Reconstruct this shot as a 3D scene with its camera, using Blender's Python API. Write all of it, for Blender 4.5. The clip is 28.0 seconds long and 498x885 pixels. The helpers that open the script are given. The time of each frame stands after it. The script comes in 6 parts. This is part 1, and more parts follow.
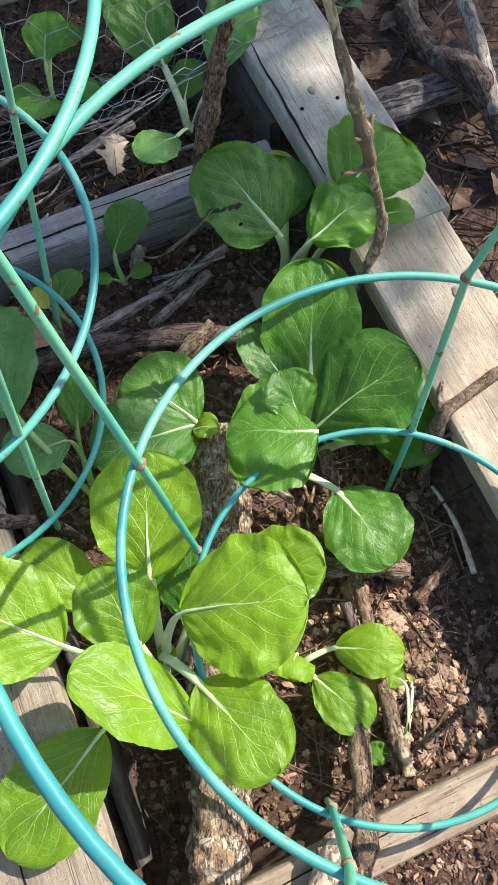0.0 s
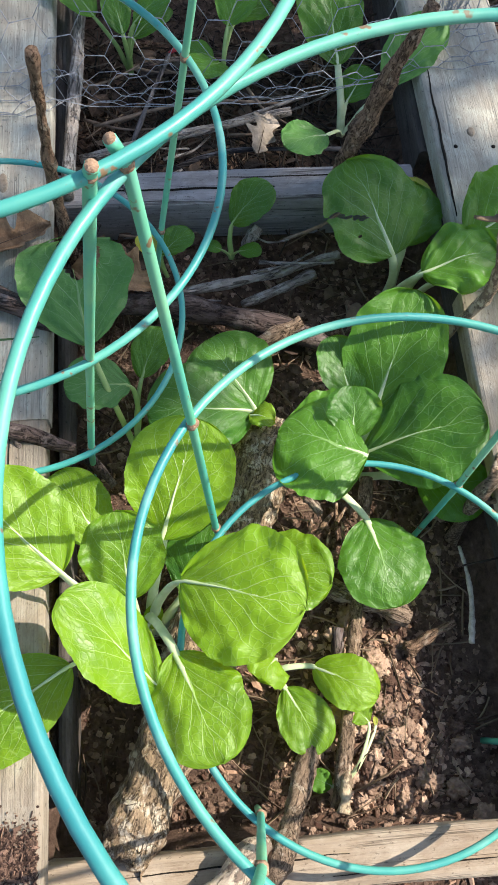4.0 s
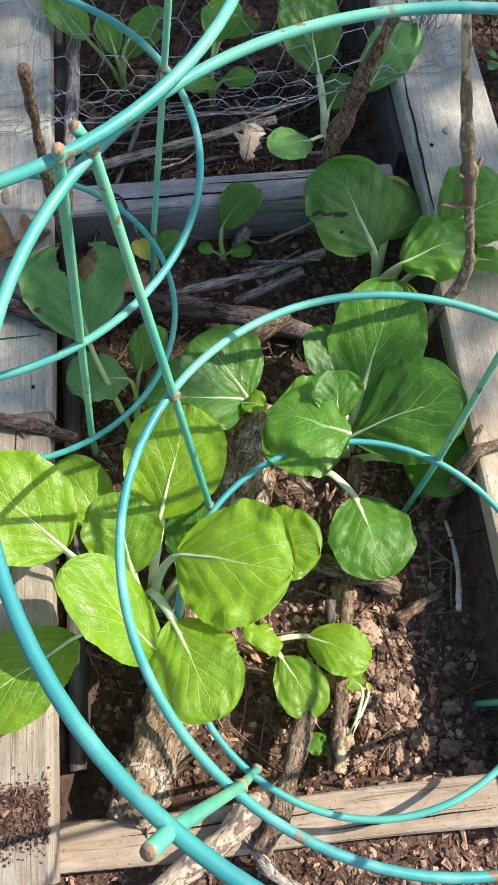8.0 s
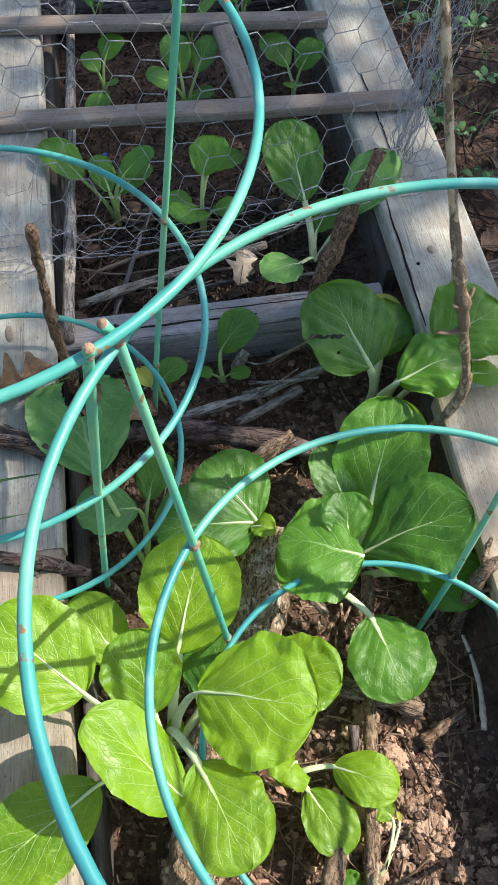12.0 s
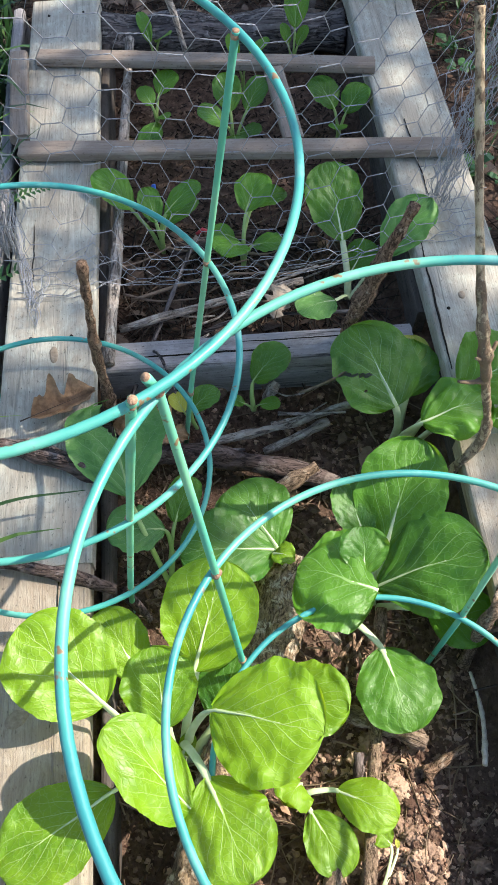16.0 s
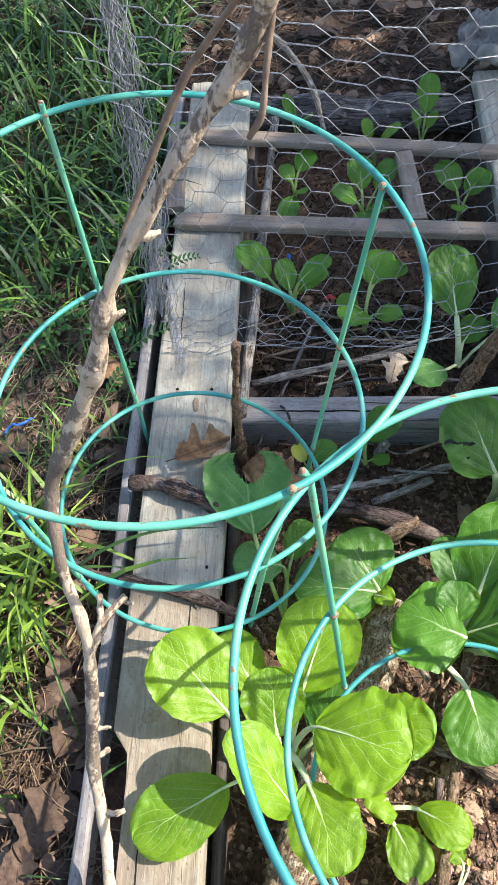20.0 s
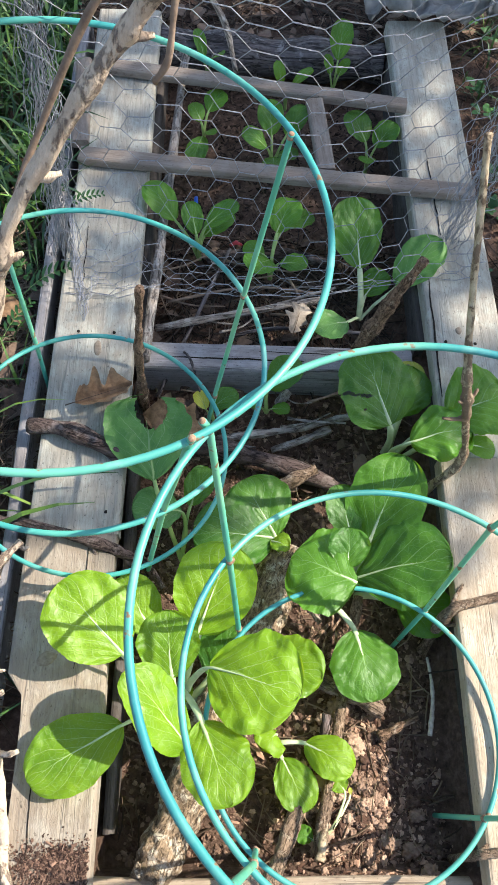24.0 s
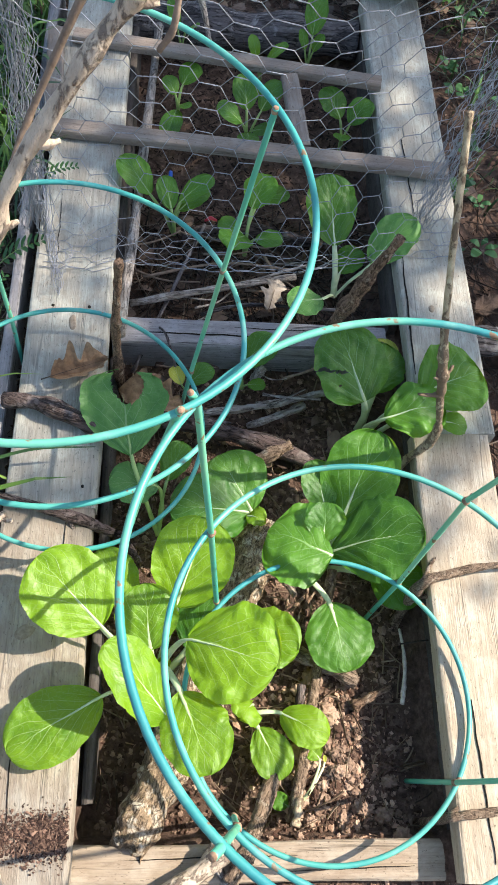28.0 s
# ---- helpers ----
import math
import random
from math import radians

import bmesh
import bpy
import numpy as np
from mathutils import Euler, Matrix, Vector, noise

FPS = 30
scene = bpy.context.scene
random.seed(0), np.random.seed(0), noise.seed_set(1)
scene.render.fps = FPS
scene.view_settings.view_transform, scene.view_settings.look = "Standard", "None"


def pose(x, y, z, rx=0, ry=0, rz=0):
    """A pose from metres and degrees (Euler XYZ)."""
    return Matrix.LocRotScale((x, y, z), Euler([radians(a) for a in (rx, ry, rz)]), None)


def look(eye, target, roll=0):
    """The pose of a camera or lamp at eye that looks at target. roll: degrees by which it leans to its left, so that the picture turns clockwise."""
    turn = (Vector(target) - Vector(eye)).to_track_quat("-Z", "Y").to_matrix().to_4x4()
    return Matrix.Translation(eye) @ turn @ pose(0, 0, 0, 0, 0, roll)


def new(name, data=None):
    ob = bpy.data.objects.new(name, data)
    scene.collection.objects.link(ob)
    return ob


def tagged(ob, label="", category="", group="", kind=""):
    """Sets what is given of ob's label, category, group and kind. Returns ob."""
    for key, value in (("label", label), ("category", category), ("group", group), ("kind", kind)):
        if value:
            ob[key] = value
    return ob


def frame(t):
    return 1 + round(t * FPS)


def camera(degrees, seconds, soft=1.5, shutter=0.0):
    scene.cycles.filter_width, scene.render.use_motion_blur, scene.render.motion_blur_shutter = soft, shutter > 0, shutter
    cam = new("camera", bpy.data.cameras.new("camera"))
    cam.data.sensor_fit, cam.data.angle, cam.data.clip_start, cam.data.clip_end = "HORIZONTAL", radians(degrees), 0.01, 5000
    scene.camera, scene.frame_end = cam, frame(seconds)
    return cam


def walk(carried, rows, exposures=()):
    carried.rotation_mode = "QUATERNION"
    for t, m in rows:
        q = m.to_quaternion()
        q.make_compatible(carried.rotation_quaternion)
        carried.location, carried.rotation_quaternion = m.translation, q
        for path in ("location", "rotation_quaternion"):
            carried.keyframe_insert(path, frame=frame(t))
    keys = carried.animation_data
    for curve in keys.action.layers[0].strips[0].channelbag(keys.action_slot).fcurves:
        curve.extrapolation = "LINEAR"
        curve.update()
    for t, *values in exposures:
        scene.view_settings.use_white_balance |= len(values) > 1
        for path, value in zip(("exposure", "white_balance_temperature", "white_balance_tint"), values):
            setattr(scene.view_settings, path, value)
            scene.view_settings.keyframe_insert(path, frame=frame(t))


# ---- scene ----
cam = camera(34.0, 28.0, soft=1.0)
PATH = [
    (0, (0.181, 0.021, 0.967), (0.409, 0.732, -0.888), -5.9),
    (0.5, (0.174, 0.025, 0.957), (0.394, 0.751, -0.894), -7.4),
    (1, (0.17, 0.031, 0.963), (0.379, 0.78, -0.879), -3.2),
    (1.5, (0.154, 0.043, 0.982), (0.368, 0.812, -0.852), 9.6),
    (2, (0.138, 0.036, 0.975), (0.309, 0.81, -0.862), 9.5),
    (2.5, (0.154, 0.02, 0.972), (0.314, 0.787, -0.868), 6.7),
    (4.5, (0.178, 0.005, 0.965), (0.275, 0.753, -0.887), 3.5),
    (5, (0.186, -0.005, 0.974), (0.253, 0.749, -0.878), 1.4),
    (5.5, (0.19, -0.024, 0.978), (0.259, 0.737, -0.871), 0.9),
    (6, (0.202, -0.042, 0.989), (0.273, 0.735, -0.852), -0.1),
    (6.5, (0.196, -0.048, 1.003), (0.278, 0.736, -0.835), 0.3),
    (7, (0.196, -0.055, 1.003), (0.282, 0.735, -0.832), 0.5),
    (7.5, (0.196, -0.058, 1.004), (0.282, 0.735, -0.83), 0.4),
    (8, (0.202, -0.056, 1.002), (0.278, 0.743, -0.83), -0.4),
    (8.5, (0.194, -0.054, 0.995), (0.264, 0.753, -0.833), -0.9),
    (9, (0.188, -0.045, 0.993), (0.248, 0.771, -0.832), -1.6),
    (9.5, (0.187, -0.042, 1.003), (0.233, 0.779, -0.82), -2.6),
    (10, (0.191, -0.04, 1.002), (0.235, 0.785, -0.82), -3.1),
    (10.5, (0.193, -0.036, 1.016), (0.246, 0.798, -0.801), -3.8),
    (11, (0.193, -0.042, 1.011), (0.303, 0.79, -0.805), -1.6),
    (11.5, (0.188, -0.021, 1.031), (0.324, 0.898, -0.74), -1.1),
    (12, (0.185, -0.009, 1.034), (0.308, 0.965, -0.708), -1.9),
    (12.5, (0.192, -0.01, 1.015), (0.31, 0.922, -0.75), -1.0),
    (13, (0.202, -0.015, 1.011), (0.309, 0.911, -0.758), -1.0),
    (13.5, (0.198, -0.011, 1.012), (0.212, 0.919, -0.759), -5.2),
    (15.5, (0.181, -0.003, 1.049), (0.245, 0.922, -0.724), -1.7),
    (16, (0.188, -0.014, 1.087), (0.244, 0.997, -0.638), -2.0),
    (16.5, (0.175, -0.011, 1.146), (0.152, 1.096, -0.519), -4.0),
    (17, (0.167, -0.009, 1.19), (0.12, 1.136, -0.45), -3.7),
    (17.5, (0.172, -0.019, 1.211), (0.114, 1.135, -0.421), -3.6),
    (18, (0.168, -0.033, 1.242), (0.097, 1.126, -0.387), -3.4),
    (18.5, (0.173, -0.044, 1.248), (0.035, 1.091, -0.393), -6.4),
    (19, (0.176, -0.052, 1.26), (0.008, 1.059, -0.395), -7.9),
    (19.5, (0.164, -0.056, 1.258), (-0.013, 1.024, -0.416), -8.5),
    (20, (0.156, -0.057, 1.265), (-0.018, 0.994, -0.427), -8.5),
    (20.5, (0.16, -0.063, 1.26), (-0.011, 0.962, -0.449), -8.6),
    (21, (0.15, -0.063, 1.249), (-0.012, 0.936, -0.476), -8.2),
    (21.5, (0.149, -0.065, 1.272), (0.093, 0.924, -0.465), -2.9),
    (22, (0.139, -0.071, 1.299), (0.164, 0.914, -0.441), 1.2),
    (22.5, (0.147, -0.068, 1.275), (0.191, 0.904, -0.472), 2.2),
    (24.5, (0.159, -0.051, 1.272), (0.235, 0.879, -0.498), 5.6),
    (25, (0.155, -0.048, 1.277), (0.246, 0.877, -0.494), 6.6),
    (25.5, (0.156, -0.05, 1.269), (0.257, 0.873, -0.502), 7.1),
    (26, (0.155, -0.05, 1.265), (0.266, 0.868, -0.508), 7.5),
    (26.5, (0.15, -0.048, 1.267), (0.273, 0.859, -0.511), 8.3),
    (27, (0.14, -0.054, 1.272), (0.273, 0.847, -0.508), 8.9),
    (27.5, (0.135, -0.058, 1.271), (0.281, 0.835, -0.513), 9.6),
    (28, (0.138, -0.065, 1.276), (0.292, 0.826, -0.508), 10.0),
]
walk(cam, [(t, look(eye, target, roll)) for t, eye, target, roll in PATH],
     [(0, 0.80), (13.5, 0.78), (16.5, 1.05), (28, 0.97)])


# ---- light ----
SUN_TO = Vector((0.70, 0.08, 0.71)).normalized()
world = bpy.data.worlds.new("sky")
scene.world = world
world.use_nodes = True
wn = world.node_tree.nodes
sky = wn.new("ShaderNodeTexSky")
sky.sky_type, sky.sun_disc = "NISHITA", False
sky.sun_elevation = math.asin(SUN_TO.z)
sky.sun_rotation = math.atan2(SUN_TO.x, SUN_TO.y)
world.node_tree.links.new(sky.outputs[0], wn["Background"].inputs[0])
wn["Background"].inputs[1].default_value = 0.15
sun = new("sun", bpy.data.lights.new("sun", "SUN"))
sun.data.energy, sun.data.angle, sun.data.color = 5.0, radians(0.53), (1.0, 0.925, 0.83)
sun.matrix_world = look(SUN_TO * 20, (0, 0, 0))


# ---- materials ----
class Mat:
    """A node material: node() adds a node, wire() joins two sockets."""

    def __init__(self, name):
        self.m = bpy.data.materials.new(name)
        self.m.use_nodes = True
        self.t = self.m.node_tree
        self.bsdf = self.t.nodes["Principled BSDF"]
        self.out = self.t.nodes["Material Output"]

    def node(self, kind, **values):
        n = self.t.nodes.new("ShaderNode" + kind)
        for k, v in values.items():
            if k in n.inputs:
                n.inputs[k].default_value = v
        return n

    def wire(self, a, b):
        self.t.links.new(a, b)

    def coords(self, which="Object", scale=(1, 1, 1)):
        c = self.node("TexCoord")
        m = self.node("Mapping")
        m.inputs["Scale"].default_value = scale
        self.wire(c.outputs[which], m.inputs[0])
        return m.outputs[0]

    def noise(self, co, scale, detail=4.0, rough=0.6, distort=0.0):
        n = self.node("TexNoise", Scale=scale, Detail=detail, Roughness=rough, Distortion=distort)
        self.wire(co, n.inputs["Vector"])
        return n.outputs["Fac"]

    def ramp(self, fac, *stops):
        n = self.node("ValToRGB")
        e = n.color_ramp.elements
        while len(e) < len(stops):
            e.new(0.5)
        for k, (p, c) in zip(e, stops):
            k.position = p
            k.color = (c, c, c, 1) if isinstance(c, (int, float)) else (*c, 1)
        self.wire(fac, n.inputs[0])
        return n.outputs[0]

    def math(self, op, a, b=None, c=None):
        n = self.node("Math")
        n.operation = op
        for k, v in enumerate((a, b, c)):
            if v is None:
                continue
            if isinstance(v, (int, float)):
                n.inputs[k].default_value = v
            else:
                self.wire(v, n.inputs[k])
        return n.outputs[0]

    def mix(self, fac, a, b, mode="MIX"):
        n = self.node("Mix")
        n.data_type, n.blend_type = "RGBA", mode
        for sock, v in ((n.inputs[0], fac), (n.inputs[6], a), (n.inputs[7], b)):
            if isinstance(v, (int, float)):
                sock.default_value = v
            elif isinstance(v, tuple):
                sock.default_value = (*v, 1)
            else:
                self.wire(v, sock)
        return n.outputs[2]

    def bump(self, height, strength=0.5, distance=0.002):
        n = self.node("Bump", Strength=strength, Distance=distance)
        self.wire(height, n.inputs["Height"])
        self.wire(n.outputs[0], self.bsdf.inputs["Normal"])
        return n.outputs[0]

    def done(self, colour, rough=0.7, spec=0.4):
        if isinstance(colour, tuple):
            self.bsdf.inputs["Base Color"].default_value = (*colour, 1)
        else:
            self.wire(colour, self.bsdf.inputs["Base Color"])
        if isinstance(rough, (int, float)):
            self.bsdf.inputs["Roughness"].default_value = rough
        else:
            self.wire(rough, self.bsdf.inputs["Roughness"])
        self.bsdf.inputs["Specular IOR Level"].default_value = spec
        return self.m


def wood_material(name, dark, light, stain, moss, crack=0.5):
    """Weathered sawn wood, the grain along the local x axis, blotched with stains and pale lichen film."""
    k = Mat(name)
    grain = k.noise(k.coords(scale=(4.5, 75, 75)), 1.6, 9, 0.78, 0.6)
    fine = k.noise(k.coords(scale=(7, 300, 300)), 1.2, 5, 0.7)
    wave = k.noise(k.coords(scale=(1.0, 2.4, 2.4)), 8.0, 7, 0.7, 0.8)
    patch = k.noise(k.coords(scale=(1.0, 1.8, 1.8)), 15.0, 7, 0.7, 0.5)
    blot = k.noise(k.coords(scale=(0.7, 1, 1)), 62.0, 8, 0.78, 0.3)
    mid = tuple(0.35 * a + 0.65 * b for a, b in zip(dark, light))
    col = k.ramp(grain, (0.32, dark), (0.46, mid), (0.62, light))
    col = k.mix(k.ramp(wave, (0.40, 0.0), (0.62, 0.75)), col, stain)
    col = k.mix(k.ramp(patch, (0.48, 0.0), (0.62, 0.65)), col, moss)
    col = k.mix(k.ramp(blot, (0.50, 0.0), (0.66, 0.75)), col, mid)
    col = k.mix(k.ramp(fine, (0.42, 0.0), (0.74, 0.28)), col, dark)
    line = k.noise(k.coords(scale=(0.8, 42, 42)), 1.0, 3, 0.5, 0.5)
    split = k.ramp(k.math("ABSOLUTE", k.math("SUBTRACT", line, 0.5)), (0.0, 1.0), (0.010, 0.0))
    split = k.math("MULTIPLY", split, k.ramp(k.noise(k.coords(scale=(1, 4, 4)), 4.0, 3), (0.47, 0.0), (0.56, crack)))
    col = k.mix(split, col, tuple(c * 0.3 for c in dark))
    dots = k.noise(k.coords(scale=(0.8, 1.5, 1.5)), 150.0, 4, 0.7)
    col = k.mix(k.ramp(dots, (0.60, 0.0), (0.68, 0.7)), col, tuple(c * 0.45 for c in dark))
    v = k.node("TexVoronoi", Scale=5.0, Randomness=1.0)
    k.wire(k.coords(scale=(1.0, 2.0, 0.2)), v.inputs["Vector"])
    rings = k.math("SINE", k.math("MULTIPLY", v.outputs["Distance"], 190.0))
    knot = k.ramp(v.outputs["Distance"], (0.05, 1.0), (0.11, 0.0))
    col = k.mix(k.math("MULTIPLY", knot, k.math("ADD", k.math("MULTIPLY", rings, 0.2), 0.45)), col, tuple(c * 0.6 for c in dark))
    height = k.math("SUBTRACT", k.math("ADD", grain, k.math("ADD", k.math("MULTIPLY", fine, 0.6), k.math("MULTIPLY", blot, 0.5))), k.math("MULTIPLY", split, 2.0))
    k.bump(height, 0.7, 0.0022)
    return k.done(col, k.ramp(blot, (0.3, 0.72), (0.7, 0.92)), 0.25)


def mottled_bark(name, dark, light, pale, cover=0.50, stretches=()):
    """Smooth bark that has come away in patches, pale wood beneath."""
    k = Mat(name)
    big = k.noise(k.coords(scale=(0.55, 1, 1)), 75.0, 6, 0.62, 0.5)
    small = k.noise(k.coords(scale=(0.6, 1, 1)), 230.0, 5, 0.65, 0.3)
    fine = k.noise(k.coords(scale=(0.4, 1, 1)), 700.0, 4, 0.7)
    zone = k.noise(k.coords(), 5.0, 2, 0.5)
    col = k.ramp(k.noise(k.coords(), 60.0, 4), (0.3, light), (0.65, pale))
    edge = k.math("ADD", k.math("ADD", k.math("MULTIPLY", big, 0.65), k.math("MULTIPLY", small, 0.35)), k.math("MULTIPLY", k.math("SUBTRACT", zone, 0.5), 0.60))
    if stretches:
        x = k.node("SeparateXYZ")
        k.wire(k.coords(), x.inputs[0])
        edge = k.math("ADD", edge, k.math("MULTIPLY", k.math("SUBTRACT", k.ramp(x.outputs[0], *stretches), 0.5), 0.36))
    bark = k.ramp(edge, (1.0 - cover, 0.0), (1.06 - cover, 1.0))
    col = k.mix(k.math("MULTIPLY", bark, 0.85), col, k.ramp(small, (0.3, dark), (0.75, tuple(c * 1.9 for c in dark))))
    col = k.mix(k.ramp(fine, (0.5, 0.0), (0.75, 0.35)), col, dark)
    k.bump(k.math("ADD", k.math("MULTIPLY", bark, 0.8), k.math("ADD", small, k.math("MULTIPLY", fine, 0.4))), 0.8, 0.003)
    return k.done(col, 0.85, 0.2)


def bark_material(name, dark, light, pale, scale=1.0, lichen=0.4, along_x=1.0, spread=0.52):
    """Bark with ridges along the local x axis, thin dark splits and pale blotches."""
    k = Mat(name)
    ridges = k.noise(k.coords(scale=(14 * scale * along_x, 70 * scale, 70 * scale)), 1.4, 8, 0.7, 0.5)
    blot = k.noise(k.coords(), 34 * scale, 6, 0.65, 0.4)
    flakes = k.noise(k.coords(scale=(1, 1.6, 1.6)), 90 * scale, 5, 0.7, 0.6)
    split = k.noise(k.coords(scale=(9 * scale * along_x, 60 * scale, 60 * scale)), 1.0, 4, 0.6, 1.2)
    cracks = k.ramp(k.math("ABSOLUTE", k.math("SUBTRACT", split, 0.5)), (0.0, 1.0), (0.035, 0.0))
    col = k.ramp(ridges, (0.28, dark), (0.62, light))
    col = k.mix(k.ramp(flakes, (0.46, 0.0), (0.66, 0.4)), col, dark)
    col = k.mix(k.ramp(blot, (spread, 0.0), (spread + 0.10, lichen)), col, pale)
    col = k.mix(k.math("MULTIPLY", cracks, 0.75), col, tuple(c * 0.35 for c in dark))
    k.bump(k.math("SUBTRACT", k.math("ADD", ridges, k.math("ADD", k.math("MULTIPLY", blot, 0.6), k.math("MULTIPLY", flakes, 0.6))), cracks), 1.0, 0.005)
    return k.done(col, 0.88, 0.2)


def leaf_material(name, deep, bright, vein, glow, through_light, veins=1.0):
    """A leaf blade: u runs from stalk to tip, v across; pale midrib, side veins and a net of fine ones."""
    k = Mat(name)
    uv = k.node("TexCoord").outputs["UV"]
    warp = k.node("TexNoise", Scale=5.0, Detail=2.0)
    k.wire(uv, warp.inputs["Vector"])
    add = k.node("VectorMath")
    add.operation = "MULTIPLY_ADD"
    k.wire(warp.outputs["Color"], add.inputs[0])
    add.inputs[1].default_value = (0.040, 0.060, 0)
    k.wire(uv, add.inputs[2])
    sep = k.node("SeparateXYZ")
    k.wire(add.outputs[0], sep.inputs[0])
    u, v = sep.outputs[0], sep.outputs[1]
    side = k.math("ABSOLUTE", k.math("SUBTRACT", v, 0.530))
    mid = k.ramp(k.math("DIVIDE", side, k.math("ADD", k.math("MULTIPLY", k.math("POWER", k.math("MAXIMUM", k.math("SUBTRACT", 1.05, u), 0.0), 2.0), 0.030), 0.0015)), (0.5, 1.0), (1.0, 0.0))
    phase = k.math("SUBTRACT", k.math("MULTIPLY", u, 5.0), k.math("MULTIPLY", k.math("POWER", side, 0.85), 6.0))
    phase = k.math("ADD", phase, k.math("MULTIPLY", k.math("GREATER_THAN", v, 0.530), 0.45))
    frac = k.math("ABSOLUTE", k.math("SUBTRACT", k.math("FRACT", phase), 0.5))
    thick = k.math("ADD", k.math("MULTIPLY", k.math("SUBTRACT", 0.5, side), 0.075), 0.010)
    lateral = k.ramp(k.math("DIVIDE", frac, thick), (0.3, 1.0), (1.0, 0.0))
    lateral = k.math("MULTIPLY", lateral, k.ramp(side, (0.30, 1.0), (0.46, 0.15)))
    net = k.node("TexVoronoi", Scale=15.0)
    net.feature = "DISTANCE_TO_EDGE"
    k.wire(add.outputs[0], net.inputs["Vector"])
    fine = k.ramp(net.outputs["Distance"], (0.0, 0.27), (0.040, 0.0))
    lines = k.math("MAXIMUM", k.math("MAXIMUM", k.math("MULTIPLY", mid, 0.9), k.math("MULTIPLY", lateral, 0.82)), fine)
    lines = k.math("MULTIPLY", lines, veins)
    info = k.node("ObjectInfo")
    mott = k.noise(k.coords(), 30.0, 4, 0.6)
    quilt = k.noise(k.coords(), 75.0, 3, 0.5, 0.4)
    tone = k.math("ADD", k.math("ADD", k.math("MULTIPLY", mott, 0.65), k.math("MULTIPLY", quilt, 0.30)), k.math("MULTIPLY", info.outputs["Random"], 0.38))
    col = k.ramp(tone, (0.3, deep), (0.8, bright))
    col = k.mix(lines, col, vein)
    pucker = k.noise(k.coords(), 190.0, 3, 0.55, 0.3)
    bulge = k.math("ADD", k.math("MULTIPLY", k.math("MINIMUM", net.outputs["Distance"], 0.14), 0.55), k.math("ADD", k.math("MULTIPLY", quilt, 0.9), k.math("MULTIPLY", pucker, 0.10)))
    bulge = k.math("SUBTRACT", bulge, k.math("MULTIPLY", lines, 0.30))
    normal = k.bump(bulge, 0.62, 0.0022)
    k.done(col, k.ramp(mott, (0.3, 0.36), (0.7, 0.52)), 0.45)
    t = k.node("BsdfTranslucent")
    k.wire(k.mix(lines, glow, vein), t.inputs[0])
    k.wire(normal, t.inputs["Normal"])
    m = k.node("MixShader", Fac=through_light)
    k.wire(k.bsdf.outputs[0], m.inputs[1])
    k.wire(t.outputs[0], m.inputs[2])
    k.wire(m.outputs[0], k.out.inputs[0])
    return k.m


def plain_material(name, dark, light, scale=40.0, rough=0.7, bump=0.3, spec=0.4, island=False, lean=0.5):
    """Two tones of noise; with island, also a tone for each loose piece."""
    k = Mat(name)
    n = k.noise(k.coords(), scale, 5, 0.6)
    if island:
        g = k.node("NewGeometry")
        n = k.math("ADD", k.math("MULTIPLY", n, 0.45), k.math("MULTIPLY", g.outputs["Random Per Island"], 0.55))
    col = k.ramp(n, (0.30, dark), (0.56, tuple((1 - lean) * a + lean * b for a, b in zip(dark, light))), (0.84, light)) if island else k.ramp(n, (0.25, dark), (0.75, light))
    k.bump(k.noise(k.coords(), scale * 4, 4, 0.6), bump, 0.002)
    return k.done(col, rough, spec)


def cage_material(name, low, mid, high):
    """Teal plastic-coated wire with worn, bluer and rusty stretches."""
    k = Mat(name)
    n = k.noise(k.coords(), 7.0, 3, 0.5)
    col = k.ramp(n, (0.36, low), (0.50, mid), (0.64, high))
    specks = k.noise(k.coords(), 55.0, 3, 0.6)
    col = k.mix(k.ramp(specks, (0.655, 0.0), (0.69, 0.9)), col, (0.20, 0.10, 0.045))
    pale = k.noise(k.coords(), 22.0, 4, 0.6)
    col = k.mix(k.ramp(pale, (0.54, 0.0), (0.72, 0.32)), col, (0.30, 0.52, 0.42))
    scuff = k.noise(k.coords(), 160.0, 3, 0.6)
    col = k.mix(k.ramp(scuff, (0.66, 0.0), (0.72, 0.6)), col, (0.10, 0.20, 0.17))
    k.bump(scuff, 0.2, 0.0008)
    return k.done(col, k.ramp(pale, (0.35, 0.34), (0.65, 0.55)), 0.45)


def soil_material():
    k = Mat("dark_garden_soil")
    co = k.coords()
    big = k.noise(co, 9.0, 5, 0.6)
    mid = k.noise(co, 60.0, 6, 0.7)
    fine = k.noise(co, 420.0, 4, 0.7)
    col = k.ramp(mid, (0.3, (0.050, 0.030, 0.021)), (0.55, (0.155, 0.098, 0.070)), (0.78, (0.32, 0.21, 0.15)))
    col = k.mix(k.ramp(big, (0.5, 0.0), (0.7, 0.55)), col, (0.085, 0.055, 0.038))
    col = k.mix(k.ramp(fine, (0.6, 0.0), (0.75, 0.5)), col, (0.16, 0.11, 0.08))
    k.bump(k.math("ADD", mid, k.math("MULTIPLY", fine, 0.5)), 1.0, 0.008)
    return k.done(col, 0.95, 0.15)


